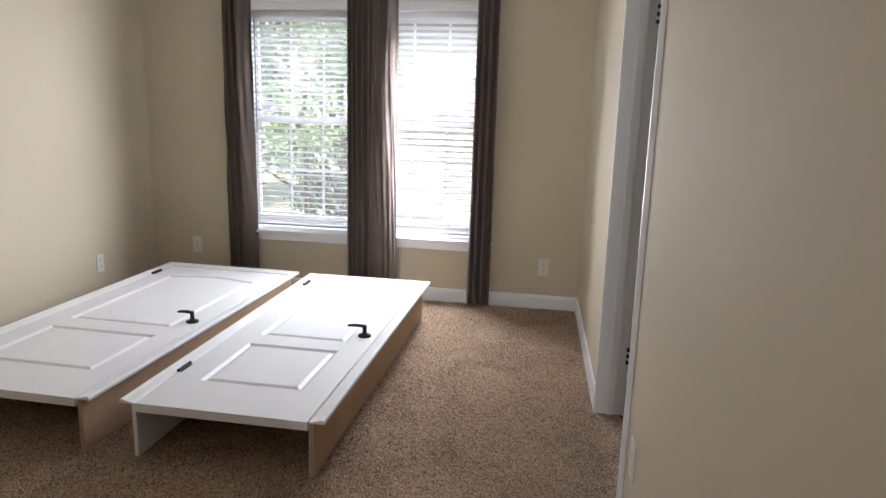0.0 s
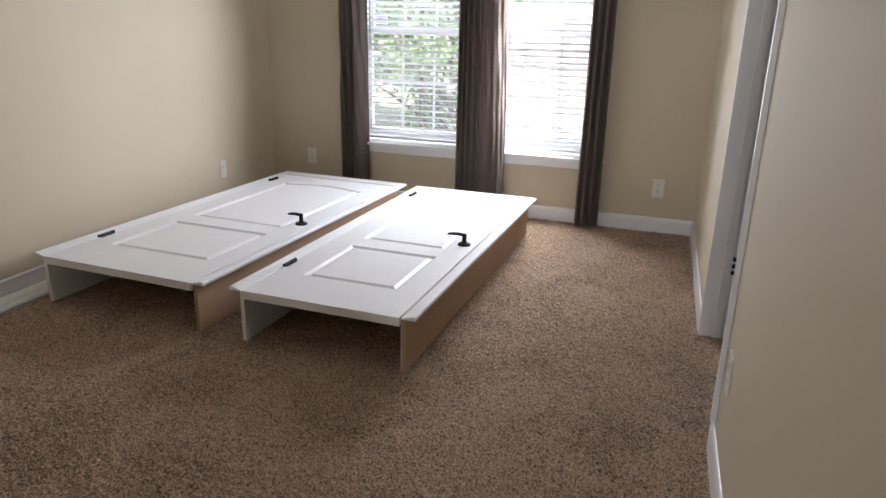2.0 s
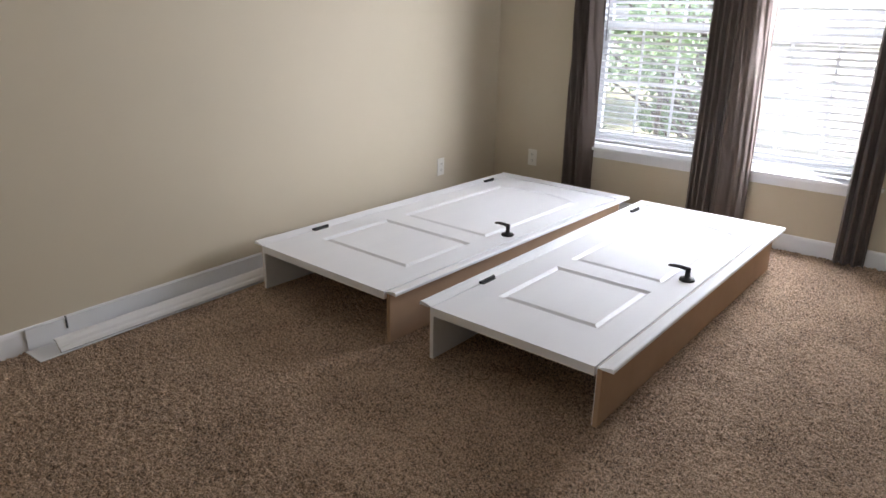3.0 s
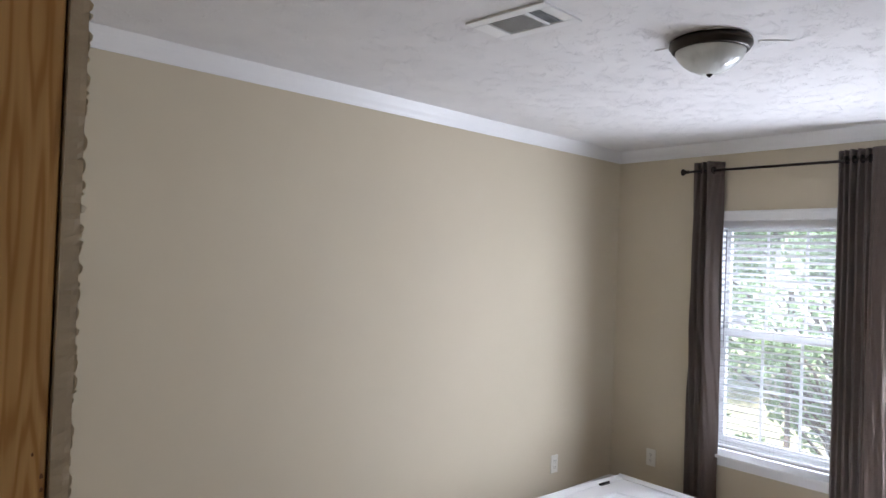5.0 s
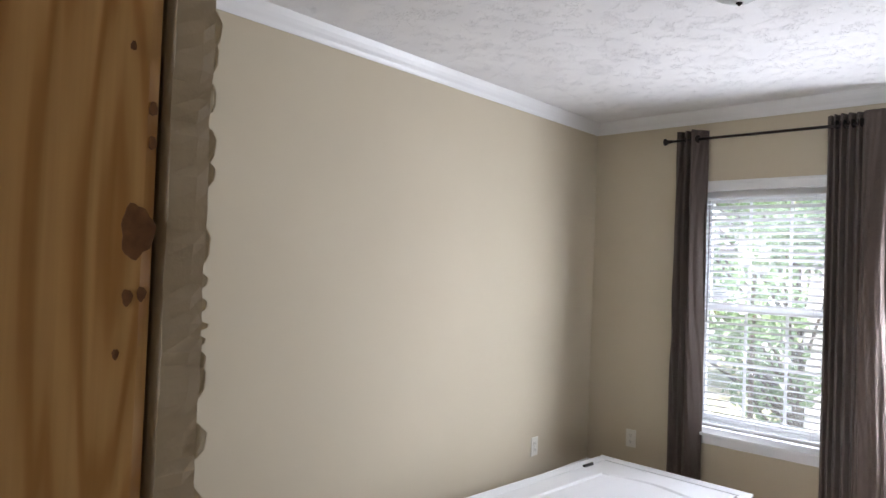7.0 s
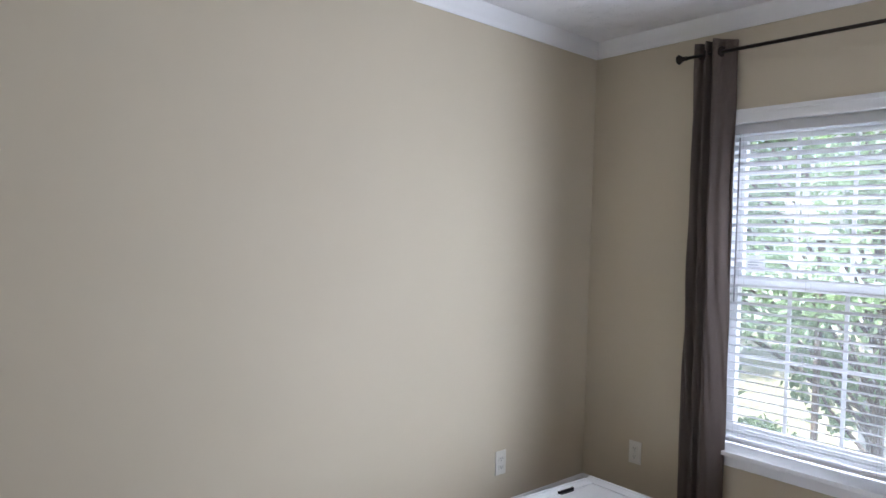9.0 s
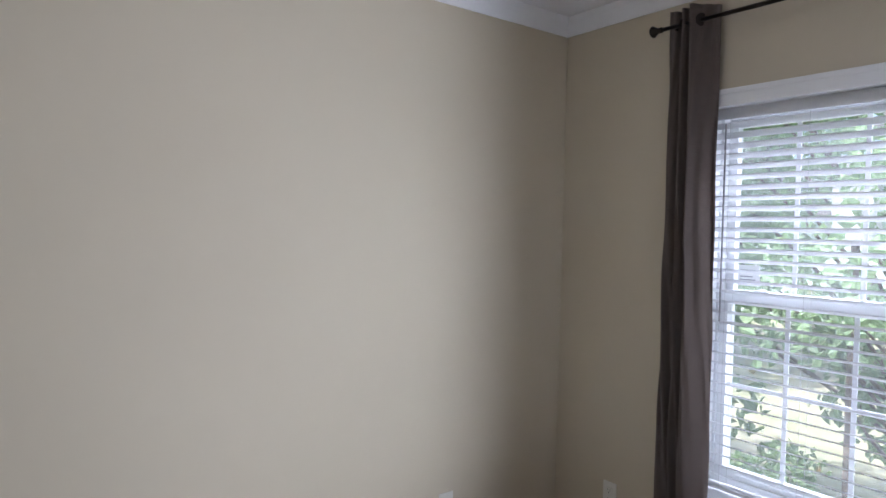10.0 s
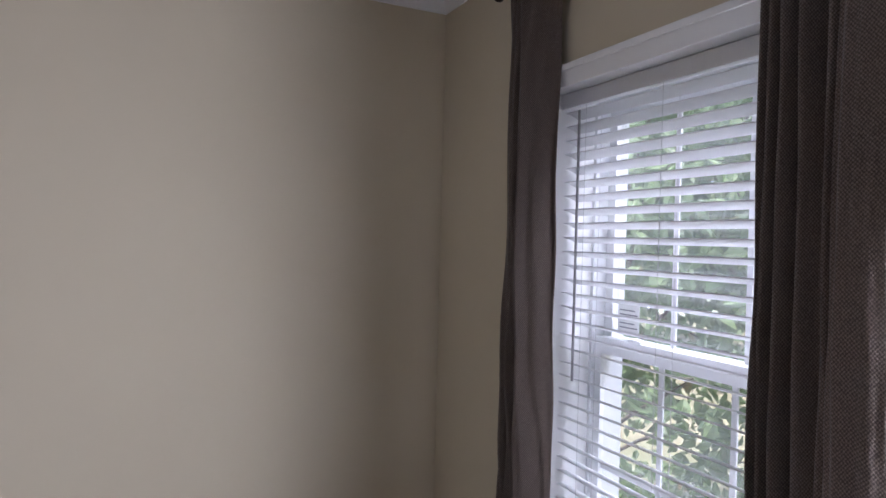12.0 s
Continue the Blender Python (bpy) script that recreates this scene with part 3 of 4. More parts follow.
def blind(x0, x1, wand_x):
    yc = 5.045
    b = thing("window_blind", "white two-inch slat blind lowered over the window, slats nearly level", "blind", group="window blinds")
    part("headrail", boxes((x0 + 0.012, x1 - 0.012, yc - 0.028, yc + 0.028, HEAD - 0.040, HEAD - 0.009), bevel=0.003), SLAT, b)
    part("valance", boxes((x0 + 0.010, x1 - 0.010, yc - 0.04, yc - 0.032, HEAD - 0.054, HEAD - 0.010), bevel=0.002), SLAT, b)
    me = slat_mesh(x1 - x0 - 0.03)
    rng = random.Random(3)
    z = HEAD - 0.072
    while z > SILL + 0.05:
        s = new("slat", me)
        s.parent = b
        s.matrix_basis = pose((x0 + x1) / 2, yc, z, -18 + rng.uniform(-1.2, 1.2), rng.uniform(-0.12, 0.12), 0)
        z -= 0.0412
    part("bottom_rail", boxes((x0 + 0.015, x1 - 0.015, yc - 0.026, yc + 0.026, SILL + 0.018, SILL + 0.034), bevel=0.004), SLAT, b)
    for f in (0.14, 0.5, 0.86):
        xc = x0 + (x1 - x0) * f
        for dy in (-0.0275, 0.0275):
            part("ladder_cord", tube([(xc, yc + dy, SILL + 0.03), (xc, yc + dy, HEAD - 0.05)], 0.0007, 6), CORD, b, "thin grey ladder cord")
    part("tilt_wand", tube([(wand_x, yc - 0.045, 1.14), (wand_x + 0.001, yc - 0.045, HEAD - 0.07)], 0.004, 6), WAND, b, "grey plastic tilt wand")
    return b


CORD = mottled("grey_cord", (0.5, 0.5, 0.5), (0.6, 0.6, 0.6), 0.8)
WAND = mottled("grey_plastic_wand", (0.24, 0.24, 0.25), (0.32, 0.32, 0.33), 0.3)
blind(*WIN[0], -1.59)
blind(*WIN[1], WIN[1][0] + 0.068)

# ---- curtain rod and curtains ----
ROD_Y, ROD_Z = 4.866, 2.303
rod = thing("curtain_rod", "dark bronze curtain rod with trumpet finials over both windows", "curtain rod")
part("pole", tube([(-1.80, ROD_Y, ROD_Z), (-0.81, ROD_Y, ROD_Z - 0.004), (0.18, ROD_Y, ROD_Z)], 0.0085, 14), BRONZE, rod, smooth=True)
for sgn, x in ((-1, -1.80), (1, 0.18)):
    part("finial", lathe([(0.009, 0.0), (0.012, sgn * 0.004), (0.010, sgn * 0.012), (0.013, sgn * 0.026), (0.021, sgn * 0.038), (0.024, sgn * 0.044), (0.020, sgn * 0.05), (0.006, sgn * 0.053)], 20, "x", (x, ROD_Y, ROD_Z)), BRONZE, rod, smooth=True)
for x in (-1.74, -0.79, 0.12):
    br = boxes((x - 0.007, x + 0.007, ROD_Y, YB - 0.004, ROD_Z - 0.018, ROD_Z - 0.009), (x - 0.012, x + 0.012, YB - 0.005, YB - 0.0005, ROD_Z - 0.04, ROD_Z + 0.025), bevel=0.001)
    part("bracket", br, BRONZE, rod)


def smooth_line(points, per=7):
    """A smooth curve through plan points."""
    p = [Vector(q) for q in points]
    p = [2 * p[0] - p[1]] + p + [2 * p[-1] - p[-2]]
    out = []
    for k in range(1, len(p) - 2):
        for i in range(per):
            t = i / per
            out.append(0.5 * (2 * p[k] + (p[k + 1] - p[k - 1]) * t + (2 * p[k - 1] - 5 * p[k] + 4 * p[k + 1] - p[k + 2]) * t * t + (3 * p[k] - p[k - 1] - 3 * p[k + 1] + p[k + 2]) * t ** 3))
    return out + [p[-2]]


def curtain(plan, seed, label, top=2.362, bottom=0.012, crease=1.0):
    """A hanging panel: a folded plan that drifts, spreads and creases a little on the way down."""
    rng = random.Random(seed)
    c = thing("curtain", label, "curtain", group="window curtains")
    bm = bmesh.new()
    line = smooth_line(plan)
    xm = sum(q.x for q in line) / len(line)
    nz = 90
    ph = [rng.uniform(0, 6.28) for _ in range(6)]
    rows = []
    for j in range(nz + 1):
        t = j / nz
        z = top + (bottom - top) * t
        row = []
        for i, q in enumerate(line):
            u = i / (len(line) - 1)
            x = xm + (q.x - xm) * (0.97 + 0.09 * t) + 0.004 * math.sin(1.6 * t + ph[0])
            y = ROD_Y + (q.y - ROD_Y) * (0.9 + 0.2 * math.sin(2.1 * t + 5 * u + ph[1]))
            y += crease * (0.004 * t * math.sin(8 * u + 6 * t + ph[2]) + 0.0022 * math.sin(31 * t + 14 * u + ph[3]) * max(0, math.sin(3.14 * t)) ** 2)
            y += 0.002 * noise.noise((u * 9, t * 14, seed)) + 0.011 * crease * noise.noise((u * 16 + 1.5 * math.sin(5 * t), t * 3.2, seed + 4))
            row.append(bm.verts.new((x, min(y, YB - 0.0155), z)))
        rows.append(row)
    for a, b in zip(rows, rows[1:]):
        for i in range(len(line) - 1):
            bm.faces.new((a[i], a[i + 1], b[i + 1], b[i]))
    ob = part("panel", bm, FABRIC, c, smooth=True)
    sol = ob.modifiers.new("thick", "SOLIDIFY")
    sol.thickness, sol.offset = 0.0022, 0.0
    # grommets where the sheet crosses the rod
    for a, b in zip(line, line[1:]):
        if (a.y - ROD_Y) * (b.y - ROD_Y) < 0:
            g = lathe([(0.0165, -0.003), (0.024, -0.003), (0.026, 0.0), (0.024, 0.003), (0.0165, 0.003), (0.015, 0.0)], 18, "x")
            d = (b - a).normalized()
            bmesh.ops.transform(g, matrix=pose((a.x + b.x) / 2, ROD_Y, ROD_Z, 0, 0, math.degrees(math.atan2(d.y, d.x)) + 90), verts=g.verts)
            part("grommet", g, BRONZE, c, "dark metal grommet", smooth=True)
    return c


GATHERED = "taupe woven grommet curtain gathered beside the window"
curtain([(-1.745, 4.915), (-1.772, 4.892), (-1.764, 4.868), (-1.742, 4.872), (-1.726, 4.893), (-1.712, 4.872), (-1.700, 4.850), (-1.688, 4.868), (-1.675, 4.886), (-1.663, 4.852), (-1.648, 4.828), (-1.624, 4.862), (-1.595, 4.915), (-1.576, 4.947)], 1, GATHERED, crease=1.7)
curtain([(-0.868, 4.935), (-0.890, 4.91), (-0.872, 4.872), (-0.856, 4.896), (-0.840, 4.852), (-0.824, 4.892), (-0.806, 4.840), (-0.785, 4.89), (-0.765, 4.84), (-0.742, 4.89), (-0.722, 4.842), (-0.702, 4.896)], 2, GATHERED)
curtain([(-0.704, 4.90), (-0.70, 4.85), (-0.672, 4.828), (-0.62, 4.834), (-0.575, 4.85), (-0.548, 4.88), (-0.532, 4.91)], 5, "taupe woven grommet curtain hung flat, light showing through")
curtain([(-0.012, 4.915), (-0.006, 4.862), (0.006, 4.83), (0.022, 4.884), (0.046, 4.832), (0.068, 4.888), (0.092, 4.834), (0.116, 4.88), (0.138, 4.846)], 9, GATHERED)


# ---- two pre-hung doors lying on the carpet ----
def inset(loop, d):
    """Moves a closed counter-clockwise outline inwards."""
    out = []
    n = len(loop)
    for k in range(n):
        p, q, r = Vector(loop[k - 1]), Vector(loop[k]), Vector(loop[(k + 1) % n])
        a, b = (q - p).normalized(), (r - q).normalized()
        na, nb = Vector((-a.y, a.x)), Vector((-b.y, b.x))
        m = (na + nb)
        m = m / max(0.35, m.length_squared / 2)
        out.append((q.x + m.x * d, q.y + m.y * d))
    return out


def panel_outline(u0, u1, v0, v1, arch):
    loop = [(u0, v0), (u1, v0), (u1, v1 - arch)]
    if arch:
        for k in range(1, 14):
            f = k / 14
            u = u1 + (u0 - u1) * f
            loop.append((u, v1 - arch + arch * (0.5 - 0.5 * math.cos(2 * math.pi * f)) ** 0.8))
    loop.append((u0, v1 - arch))
    return loop


def fill(bm, loops, z):
    edges = []
    for loop in loops:
        vs = [bm.verts.new((u, v, z)) for u, v in loop]
        edges += [bm.edges.new((vs[k], vs[(k + 1) % len(vs)])) for k in range(len(vs))]
    bmesh.ops.triangle_fill(bm, use_beauty=True, use_dissolve=False, edges=edges)


def prehung_door(x, y, turn, width, length, label):
    d = thing("prehung_door", label, "door", (x, y, 0), turn, "doors lying on the floor")
    top = 0.240
    cas, jt = 0.057, 0.018
    j0, j1 = 0.044, width - 0.044
    s0, s1, sv0, sv1 = 0.065, width - 0.065, -0.004, length - 0.078
    casing = [(0.0, -0.015), (0.0, -0.004), (0.004, 0.0), (0.018, 0.0), (0.022, -0.003), (0.036, -0.005), (0.046, -0.008), (0.053, -0.009), (0.057, -0.012), (0.057, -0.015)]
    part("side_casing", extrude_profile(casing, (0, 0, top), (0, length - cas, top), (1, 0, 0), (0, 0, 1)), DOORWHITE, d)
    part("side_casing", extrude_profile(casing, (width, 0, top), (width, length - cas, top), (-1, 0, 0), (0, 0, 1)), DOORWHITE, d)
    part("head_casing", extrude_profile(casing, (0, length, top), (width, length, top), (0, -1, 0), (0, 0, 1)), DOORWHITE, d)
    # jamb boards: raw fibreboard outside, painted inside
    zj = top - 0.0155
    for a, inner in ((j0, 1), (j1 - jt, -1)):
        bm = boxes((a, a + jt, 0.01, length - 0.045, 0.0, zj), bevel=0.001)
        leg = part("jamb_leg", bm, MDF if inner < 0 else DOORWHITE, d, "raw brown fibreboard jamb leg" if inner < 0 else "white primed jamb leg")
        xo = a - 0.0035 if inner > 0 else a + jt + 0.0008
        if inner > 0:
            part("raw_face", boxes((xo, xo + 0.003, 0.012, length - 0.046, 0.001, zj - 0.001)), MDF, leg, "raw brown fibreboard outer face")
        else:
            part("painted_face", boxes((a - 0.0034, a - 0.0004, 0.014, length - 0.065, 0.001, zj - 0.001)), DOORWHITE, leg, "white primed inner face")
    part("head_jamb", boxes((j0 + jt, j1 - jt, length - 0.063, length - 0.045, 0.0, zj), bevel=0.001), DOORWHITE, d)
    # slab with two recessed, raised-field panels
    zs, zb = top - 0.009, top - 0.009 - 0.035
    pu0, pu1 = s0 + 0.13, s1 - 0.12
    outlines = [panel_outline(pu0, pu1, 0.255, 0.716, 0.0), panel_outline(pu0, pu1, 0.843, 1.815, 0.055)]
    bm = bmesh.new()
    fill(bm, [[(s0, sv0), (s1, sv0), (s1, sv1), (s0, sv1)]] + outlines, zs)
    fill(bm, [[(s0, sv0), (s1, sv0), (s1, sv1), (s0, sv1)]], zb)
    for p, q in (((s0, sv0), (s1, sv0)), ((s1, sv0), (s1, sv1)), ((s1, sv1), (s0, sv1)), ((s0, sv1), (s0, sv0))):
        bm.faces.new([bm.verts.new((*p, zs)), bm.verts.new((*q, zs)), bm.verts.new((*q, zb)), bm.verts.new((*p, zb))])
    bmesh.ops.remove_doubles(bm, verts=bm.verts, dist=0.0002)
    slab = part("slab", bm, DOORWHITE, d)
    for nm, outline in zip(("lower_panel", "upper_panel"), outlines):
        bm = bmesh.new()
        steps = ((0.0, 0.0), (0.004, -0.003), (0.013, -0.0095), (0.019, -0.0095), (0.032, -0.002), (0.038, -0.0015))
        loops = [[bm.verts.new((*p, zs + h)) for p in inset(outline, dd)] for dd, h in steps]
        for a, b in zip(loops, loops[1:]):
            for k in range(len(a)):
                bm.faces.new((a[k], a[(k + 1) % len(a)], b[(k + 1) % len(a)], b[k]))
        es = [bm.edges.get((loops[-1][k], loops[-1][(k + 1) % len(loops[-1])])) for k in range(len(loops[-1]))]
        bmesh.ops.triangle_fill(bm, use_beauty=True, use_dissolve=False, edges=es)
        part(nm, bm, DOORWHITE, slab)
    # hinges: barrel and a glimpse of the leaf
    for v in (0.36, 1.81):
        hg = tube([(s0 - 0.002, v - 0.045, top - 0.002), (s0 - 0.002, v + 0.045, top - 0.002)], 0.0065, 10)
        box(hg, s0 - 0.008, s0 + 0.012, v - 0.044, v + 0.044, zs, zs + 0.003)
        hinge = part("hinge", hg, BLACK, d, "black butt hinge")
        for e in (-0.048, 0.048):
            part("pin_tip", lathe([(0.006, -0.002), (0.0075, 0.0), (0.005, 0.003)], 10, "y", (s0 - 0.002, v + e, top - 0.002)), BLACK, hinge)
    # lever handle
    hu, hv = s1 - 0.060, 0.945
    hd = part("lever_handle", lathe([(0.033, zs), (0.033, zs + 0.005), (0.029, zs + 0.010), (0.014, zs + 0.013), (0.011, zs + 0.02), (0.0105, zs + 0.045), (0.012, zs + 0.052), (0.009, zs + 0.058)], 24, "z", (hu, hv, 0)), BLACK, d, "matt black lever handle", smooth=True)
    part("lever", tube([(hu + 0.004, hv, zs + 0.05), (hu - 0.025, hv + 0.001, zs + 0.053), (hu - 0.058, hv + 0.006, zs + 0.051), (hu - 0.082, hv + 0.012, zs + 0.046), (hu - 0.092, hv + 0.016, zs + 0.043)], [0.0095, 0.0085, 0.0075, 0.0065, 0.0045], 10), BLACK, hd, smooth=True)
    lv = tube([(hu, hv, zb - 0.058), (hu, hv, zb - 0.001)], 0.011, 10)
    part("inner_spindle", lv, BLACK, hd)
    return d


prehung_door(-1.070, 2.532, -0.6, 0.828, 2.038, "white two-panel arch-top door in its frame, lying flat on the carpet")
prehung_door(-2.150, 2.547, -1.6, 0.962, 2.07, "wider white two-panel arch-top door in its frame, lying beside the wall")

# ---- loose mouldings along the wall ----
ang = 0.0
mould = thing("metal_channel", "long white metal channel leaning on the baseboard", "trim piece", (XL + 0.018, 1.53, 0.0), ang)
part("back_plate", boxes((0.0, 0.003, 0.0, 2.3, 0.0, 0.090), bevel=0.0008), VINYL, mould)
part("lip", boxes((-0.004, 0.008, 0.0, 2.3, 0.0905, 0.093), bevel=0.0008), VINYL, mould)
part("foot", boxes((0.0035, 0.134, -0.012, 2.3, 0.0, 0.003), bevel=0.0008), VINYL, mould)
part("clip", boxes((-0.002, 0.008, 0.155, 0.161, 0.045, 0.098), bevel=0.001), SLOT, mould, "dark fixing clip")
crownp = thing("loose_moulding", "white crown moulding piece lying in the channel", "trim piece", (XL + 0.130, 1.60, 0.004), ang)
part("moulding", extrude_profile([(0.0, 0.0), (0.012, 0.0), (0.02, 0.008), (0.013, 0.02), (0.002, 0.024), (-0.004, 0.034), (-0.018, 0.046), (-0.034, 0.049), (-0.04, 0.042), (-0.026, 0.036), (-0.014, 0.022), (-0.004, 0.01)], (0, 0, 0), (0, 2.2, 0), (1, 0, 0), (0, 0, 1)), WHITE, crownp)


# ---- outlets ----
def outlet(at, turn, label="ivory duplex outlet on the beige wall"):
    o = thing("wall_outlet", label, "outlet", at, turn, "wall outlets")
    part("cover_plate", boxes((-0.037, 0.037, -0.006, 0.0, -0.06, 0.06), bevel=0.0025), PLATE, o)
    for z in (0.021, -0.021):
        r = part("receptacle", boxes((-0.017, 0.017, -0.0085, -0.0063, z - 0.0145, z + 0.0145), bevel=0.002), PLATE, o)
        for dx in (-0.0065, 0.0065):
            part("slot", boxes((dx - 0.0012, dx + 0.0012, -0.0090, -0.0087, z - 0.001, z + 0.007)), SLOT, r)
        part("ground_hole", boxes((-0.0022, 0.0022, -0.0090, -0.0087, z - 0.0095, z - 0.005)), SLOT, r)
    part("screw", lathe([(0.003, -0.0075), (0.003, -0.0062)], 10, "y"), ALU, o)
    return o


outlet((-2.066, YB, 0.30), 0)
outlet((0.50, YB, 0.292), 0)
outlet((XL, 4.262, 0.292), 90)
outlet((XL, 1.17, 0.275), 90)
outlet((XR, 2.285, 0.345), -90)

# the side walls with all that hangs on them run slightly out of square
LEAN = Matrix.Translation((XR, YB, 0)) @ pose(0, 0, 0, 0, 0, 1.6) @ Matrix.Translation((-XR, -YB, 0))
for ob in list(scene.objects):
    if ob.parent is None and (ob.name in ("wall_east", "crown_east", "baseboard_east", "baseboard_east_near", "door_jamb") or (ob.name.startswith("wall_outlet") and ob.matrix_basis.translation.x > 0.7)):
        ob.matrix_basis = LEAN @ ob.matrix_basis
LEAN_WEST = Matrix.Translation((XL, YB, 0)) @ pose(0, 0, 0, 0, 0, 1.9) @ Matrix.Translation((-XL, -YB, 0))
for ob in list(scene.objects):
    if ob.parent is None and (ob.name in ("wall_west", "crown_west", "baseboard_west", "metal_channel", "loose_moulding") or (ob.name.startswith("wall_outlet") and ob.matrix_basis.translation.x < -2.3)):
        ob.matrix_basis = LEAN_WEST @ ob.matrix_basis

# ---- ceiling lamp and vent ----
lamp = thing("ceiling_lamp", "unlit flush ceiling lamp with bronze rim and frosted glass bowl", "ceiling lamp", (-0.678, 2.978, H))
part("base_ring", lathe([(0.135, -0.001), (0.145, -0.006), (0.147, -0.022), (0.141, -0.028), (0.138, -0.036), (0.132, -0.042), (0.126, -0.044), (0.122, -0.040)], 48), BRONZE, lamp, "dark bronze rim", smooth=True)
bowl = part("bowl", lathe([(0.124, -0.038), (0.123, -0.048), (0.115, -0.066), (0.100, -0.084), (0.078, -0.101), (0.050, -0.115), (0.024, -0.123), (0.010, -0.126)], 48), FROST, lamp, "frosted alabaster glass bowl", smooth=True)
part("finial", lathe([(0.012, -0.124), (0.010, -0.130), (0.005, -0.134), (0.002, -0.137)], 16), BRONZE, lamp, smooth=True)
for x, y, length, turn in ((-0.510, 3.124, 0.105, 42), (-0.862, 2.953, 0.055, 12), (-0.60, 2.86, 0.05, 40)):
    bm = boxes((-length / 2, length / 2, -0.008, 0.008, -0.004, -0.0005), bevel=0.0015)
    for v in bm.verts:
        v.co.y += 0.004 * noise.noise((v.co.x * 60, y, 1.0))
    bmesh.ops.transform(bm, matrix=pose(x, y, H, 0, 0, turn), verts=bm.verts)
    setting("seam_patch", bm, WHITE, "smooth white paint patch on the ceiling beside the lamp", "paint patch")

vent = thing("ceiling_vent", "white ceiling register with slatted grille", "vent", (-1.047, 2.356, H), 5)
part("frame", boxes((-0.17, 0.17, -0.112, -0.07, -0.008, -0.0005), (-0.17, 0.17, 0.07, 0.112, -0.008, -0.0005), (-0.17, -0.105, -0.0695, 0.0695, -0.008, -0.0005), (0.125, 0.17, -0.0695, 0.0695, -0.008, -0.0005), (0.055, 0.067, -0.0695, 0.0695, -0.008, -0.0005), bevel=0.002), WHITE, vent)
# thin near-black sheet stands for the unlit depth of the duct
part("backing", boxes((-0.105, 0.125, -0.07, 0.07, -0.0012, -0.0006)), SLOT, vent, "dark sheet for the shade of the duct behind the grille")
for k in range(12):
    y = -0.066 + 0.012 * k
    bm = boxes((-0.104, 0.054, -0.0062, 0.0062, -0.0005, 0.0005))
    bmesh.ops.transform(bm, matrix=pose(0, y, -0.0055, 14, 0, 0), verts=bm.verts)
    part("louvre", bm, ALU, vent, "grey louvre")
for k in range(5):
    bm = boxes((-0.0055, 0.0055, -0.068, 0.068, -0.0005, 0.0005))
    bmesh.ops.transform(bm, matrix=pose(0.073 + 0.0115 * k, 0, -0.0055, 0, 25, 0), verts=bm.verts)
    part("side_louvre", bm, ALU, vent, "grey louvre")


# ---- outdoors ----
gb = bmesh.new()
bmesh.ops.create_grid(gb, x_segments=24, y_segments=24, size=400, matrix=Matrix.Translation((0, 0, GROUND)))
setting("ground", gb, GROUNDMAT, "dry patchy lawn around the houses", "lawn")


def leaf_cloud(blobs, count, size, seed):
    """Many small folded leaves spread over the shells of some blobs."""
    rng = np.random.default_rng(seed)
    verts, faces = [], []
    blobs = np.array(blobs)
    vol = blobs[:, 3] ** 2
    pick = rng.choice(len(blobs), count, p=vol / vol.sum())
    for p in pick:
        cx, cy, cz, r = blobs[p]
        d = rng.normal(size=3)
        d /= np.linalg.norm(d)
        c = np.array((cx, cy, cz)) + d * r * rng.uniform(0.45, 1.08) * np.array((1, 1, 0.8))
        a = rng.normal(size=3) + np.array((0, 0, -0.6))
        a /= np.linalg.norm(a)
        b = np.cross(a, rng.normal(size=3))
        b /= np.linalg.norm(b)
        s = size * rng.uniform(0.6, 1.3)
        nrm = np.cross(a, b) * 0.18 * s
        i = len(verts)
        verts += [c - a * s * 0.5, c - a * 0.12 * s + b * s * 0.34 + nrm, c + a * 0.2 * s + b * s * 0.22 + nrm, c + a * s * 0.55, c + a * 0.2 * s - b * s * 0.22 + nrm, c - a * 0.12 * s - b * s * 0.34 + nrm]
        faces += [(i, i + 1, i + 2, i + 3), (i, i + 3, i + 4, i + 5)]
    return verts, faces


def tree(x, y, height, blobs, count, size, seed, mat, label, name="tree", category="tree", slim=1.0):
    t = thing(name, label, category, (x, y, GROUND))
    rng = random.Random(seed)
    trunk_top = height * 0.55
    bm = tube([(0, 0, -0.05), (0.03, 0.02, trunk_top * 0.5), (-0.03, 0.04, trunk_top), (0.02, 0, height * 0.8)], [slim * height * 0.028, slim * height * 0.022, slim * height * 0.016, 0.012], 12)
    trunk = part("trunk", bm, BARK, t, smooth=True)
    for bx, by, bz, r in blobs:
        z0 = min(max(bz * 0.45, 0.15), trunk_top)
        pts = [(0, 0, z0), (bx * 0.5 + rng.uniform(-0.1, 0.1), by * 0.5, z0 + (bz - z0) * 0.6), (bx, by, bz)]
        part("limb", tube(pts, [slim * height * 0.009, slim * height * 0.006, 0.004], 7), BARK, trunk)
        for _ in range(1):
            d = Vector((rng.uniform(-1, 1), rng.uniform(-1, 1), rng.uniform(-0.6, 0.8))) * r * 0.8
            part("twig", tube([pts[1], (bx + d.x * 0.4, by + d.y * 0.4, bz + d.z * 0.3), (bx + d.x, by + d.y, bz + d.z)], [0.004, 0.003, 0.0015], 5), BARK, trunk)
    v, f = leaf_cloud(blobs, count, size, seed)
    me = bpy.data.meshes.new("crown")
    me.from_pydata([tuple(p) for p in v], [], f)
    me.materials.append(mat)
    c = new("crown", me)
    c.parent = t
    c["label"] = "loose crown of green leaves with gaps"
    return t


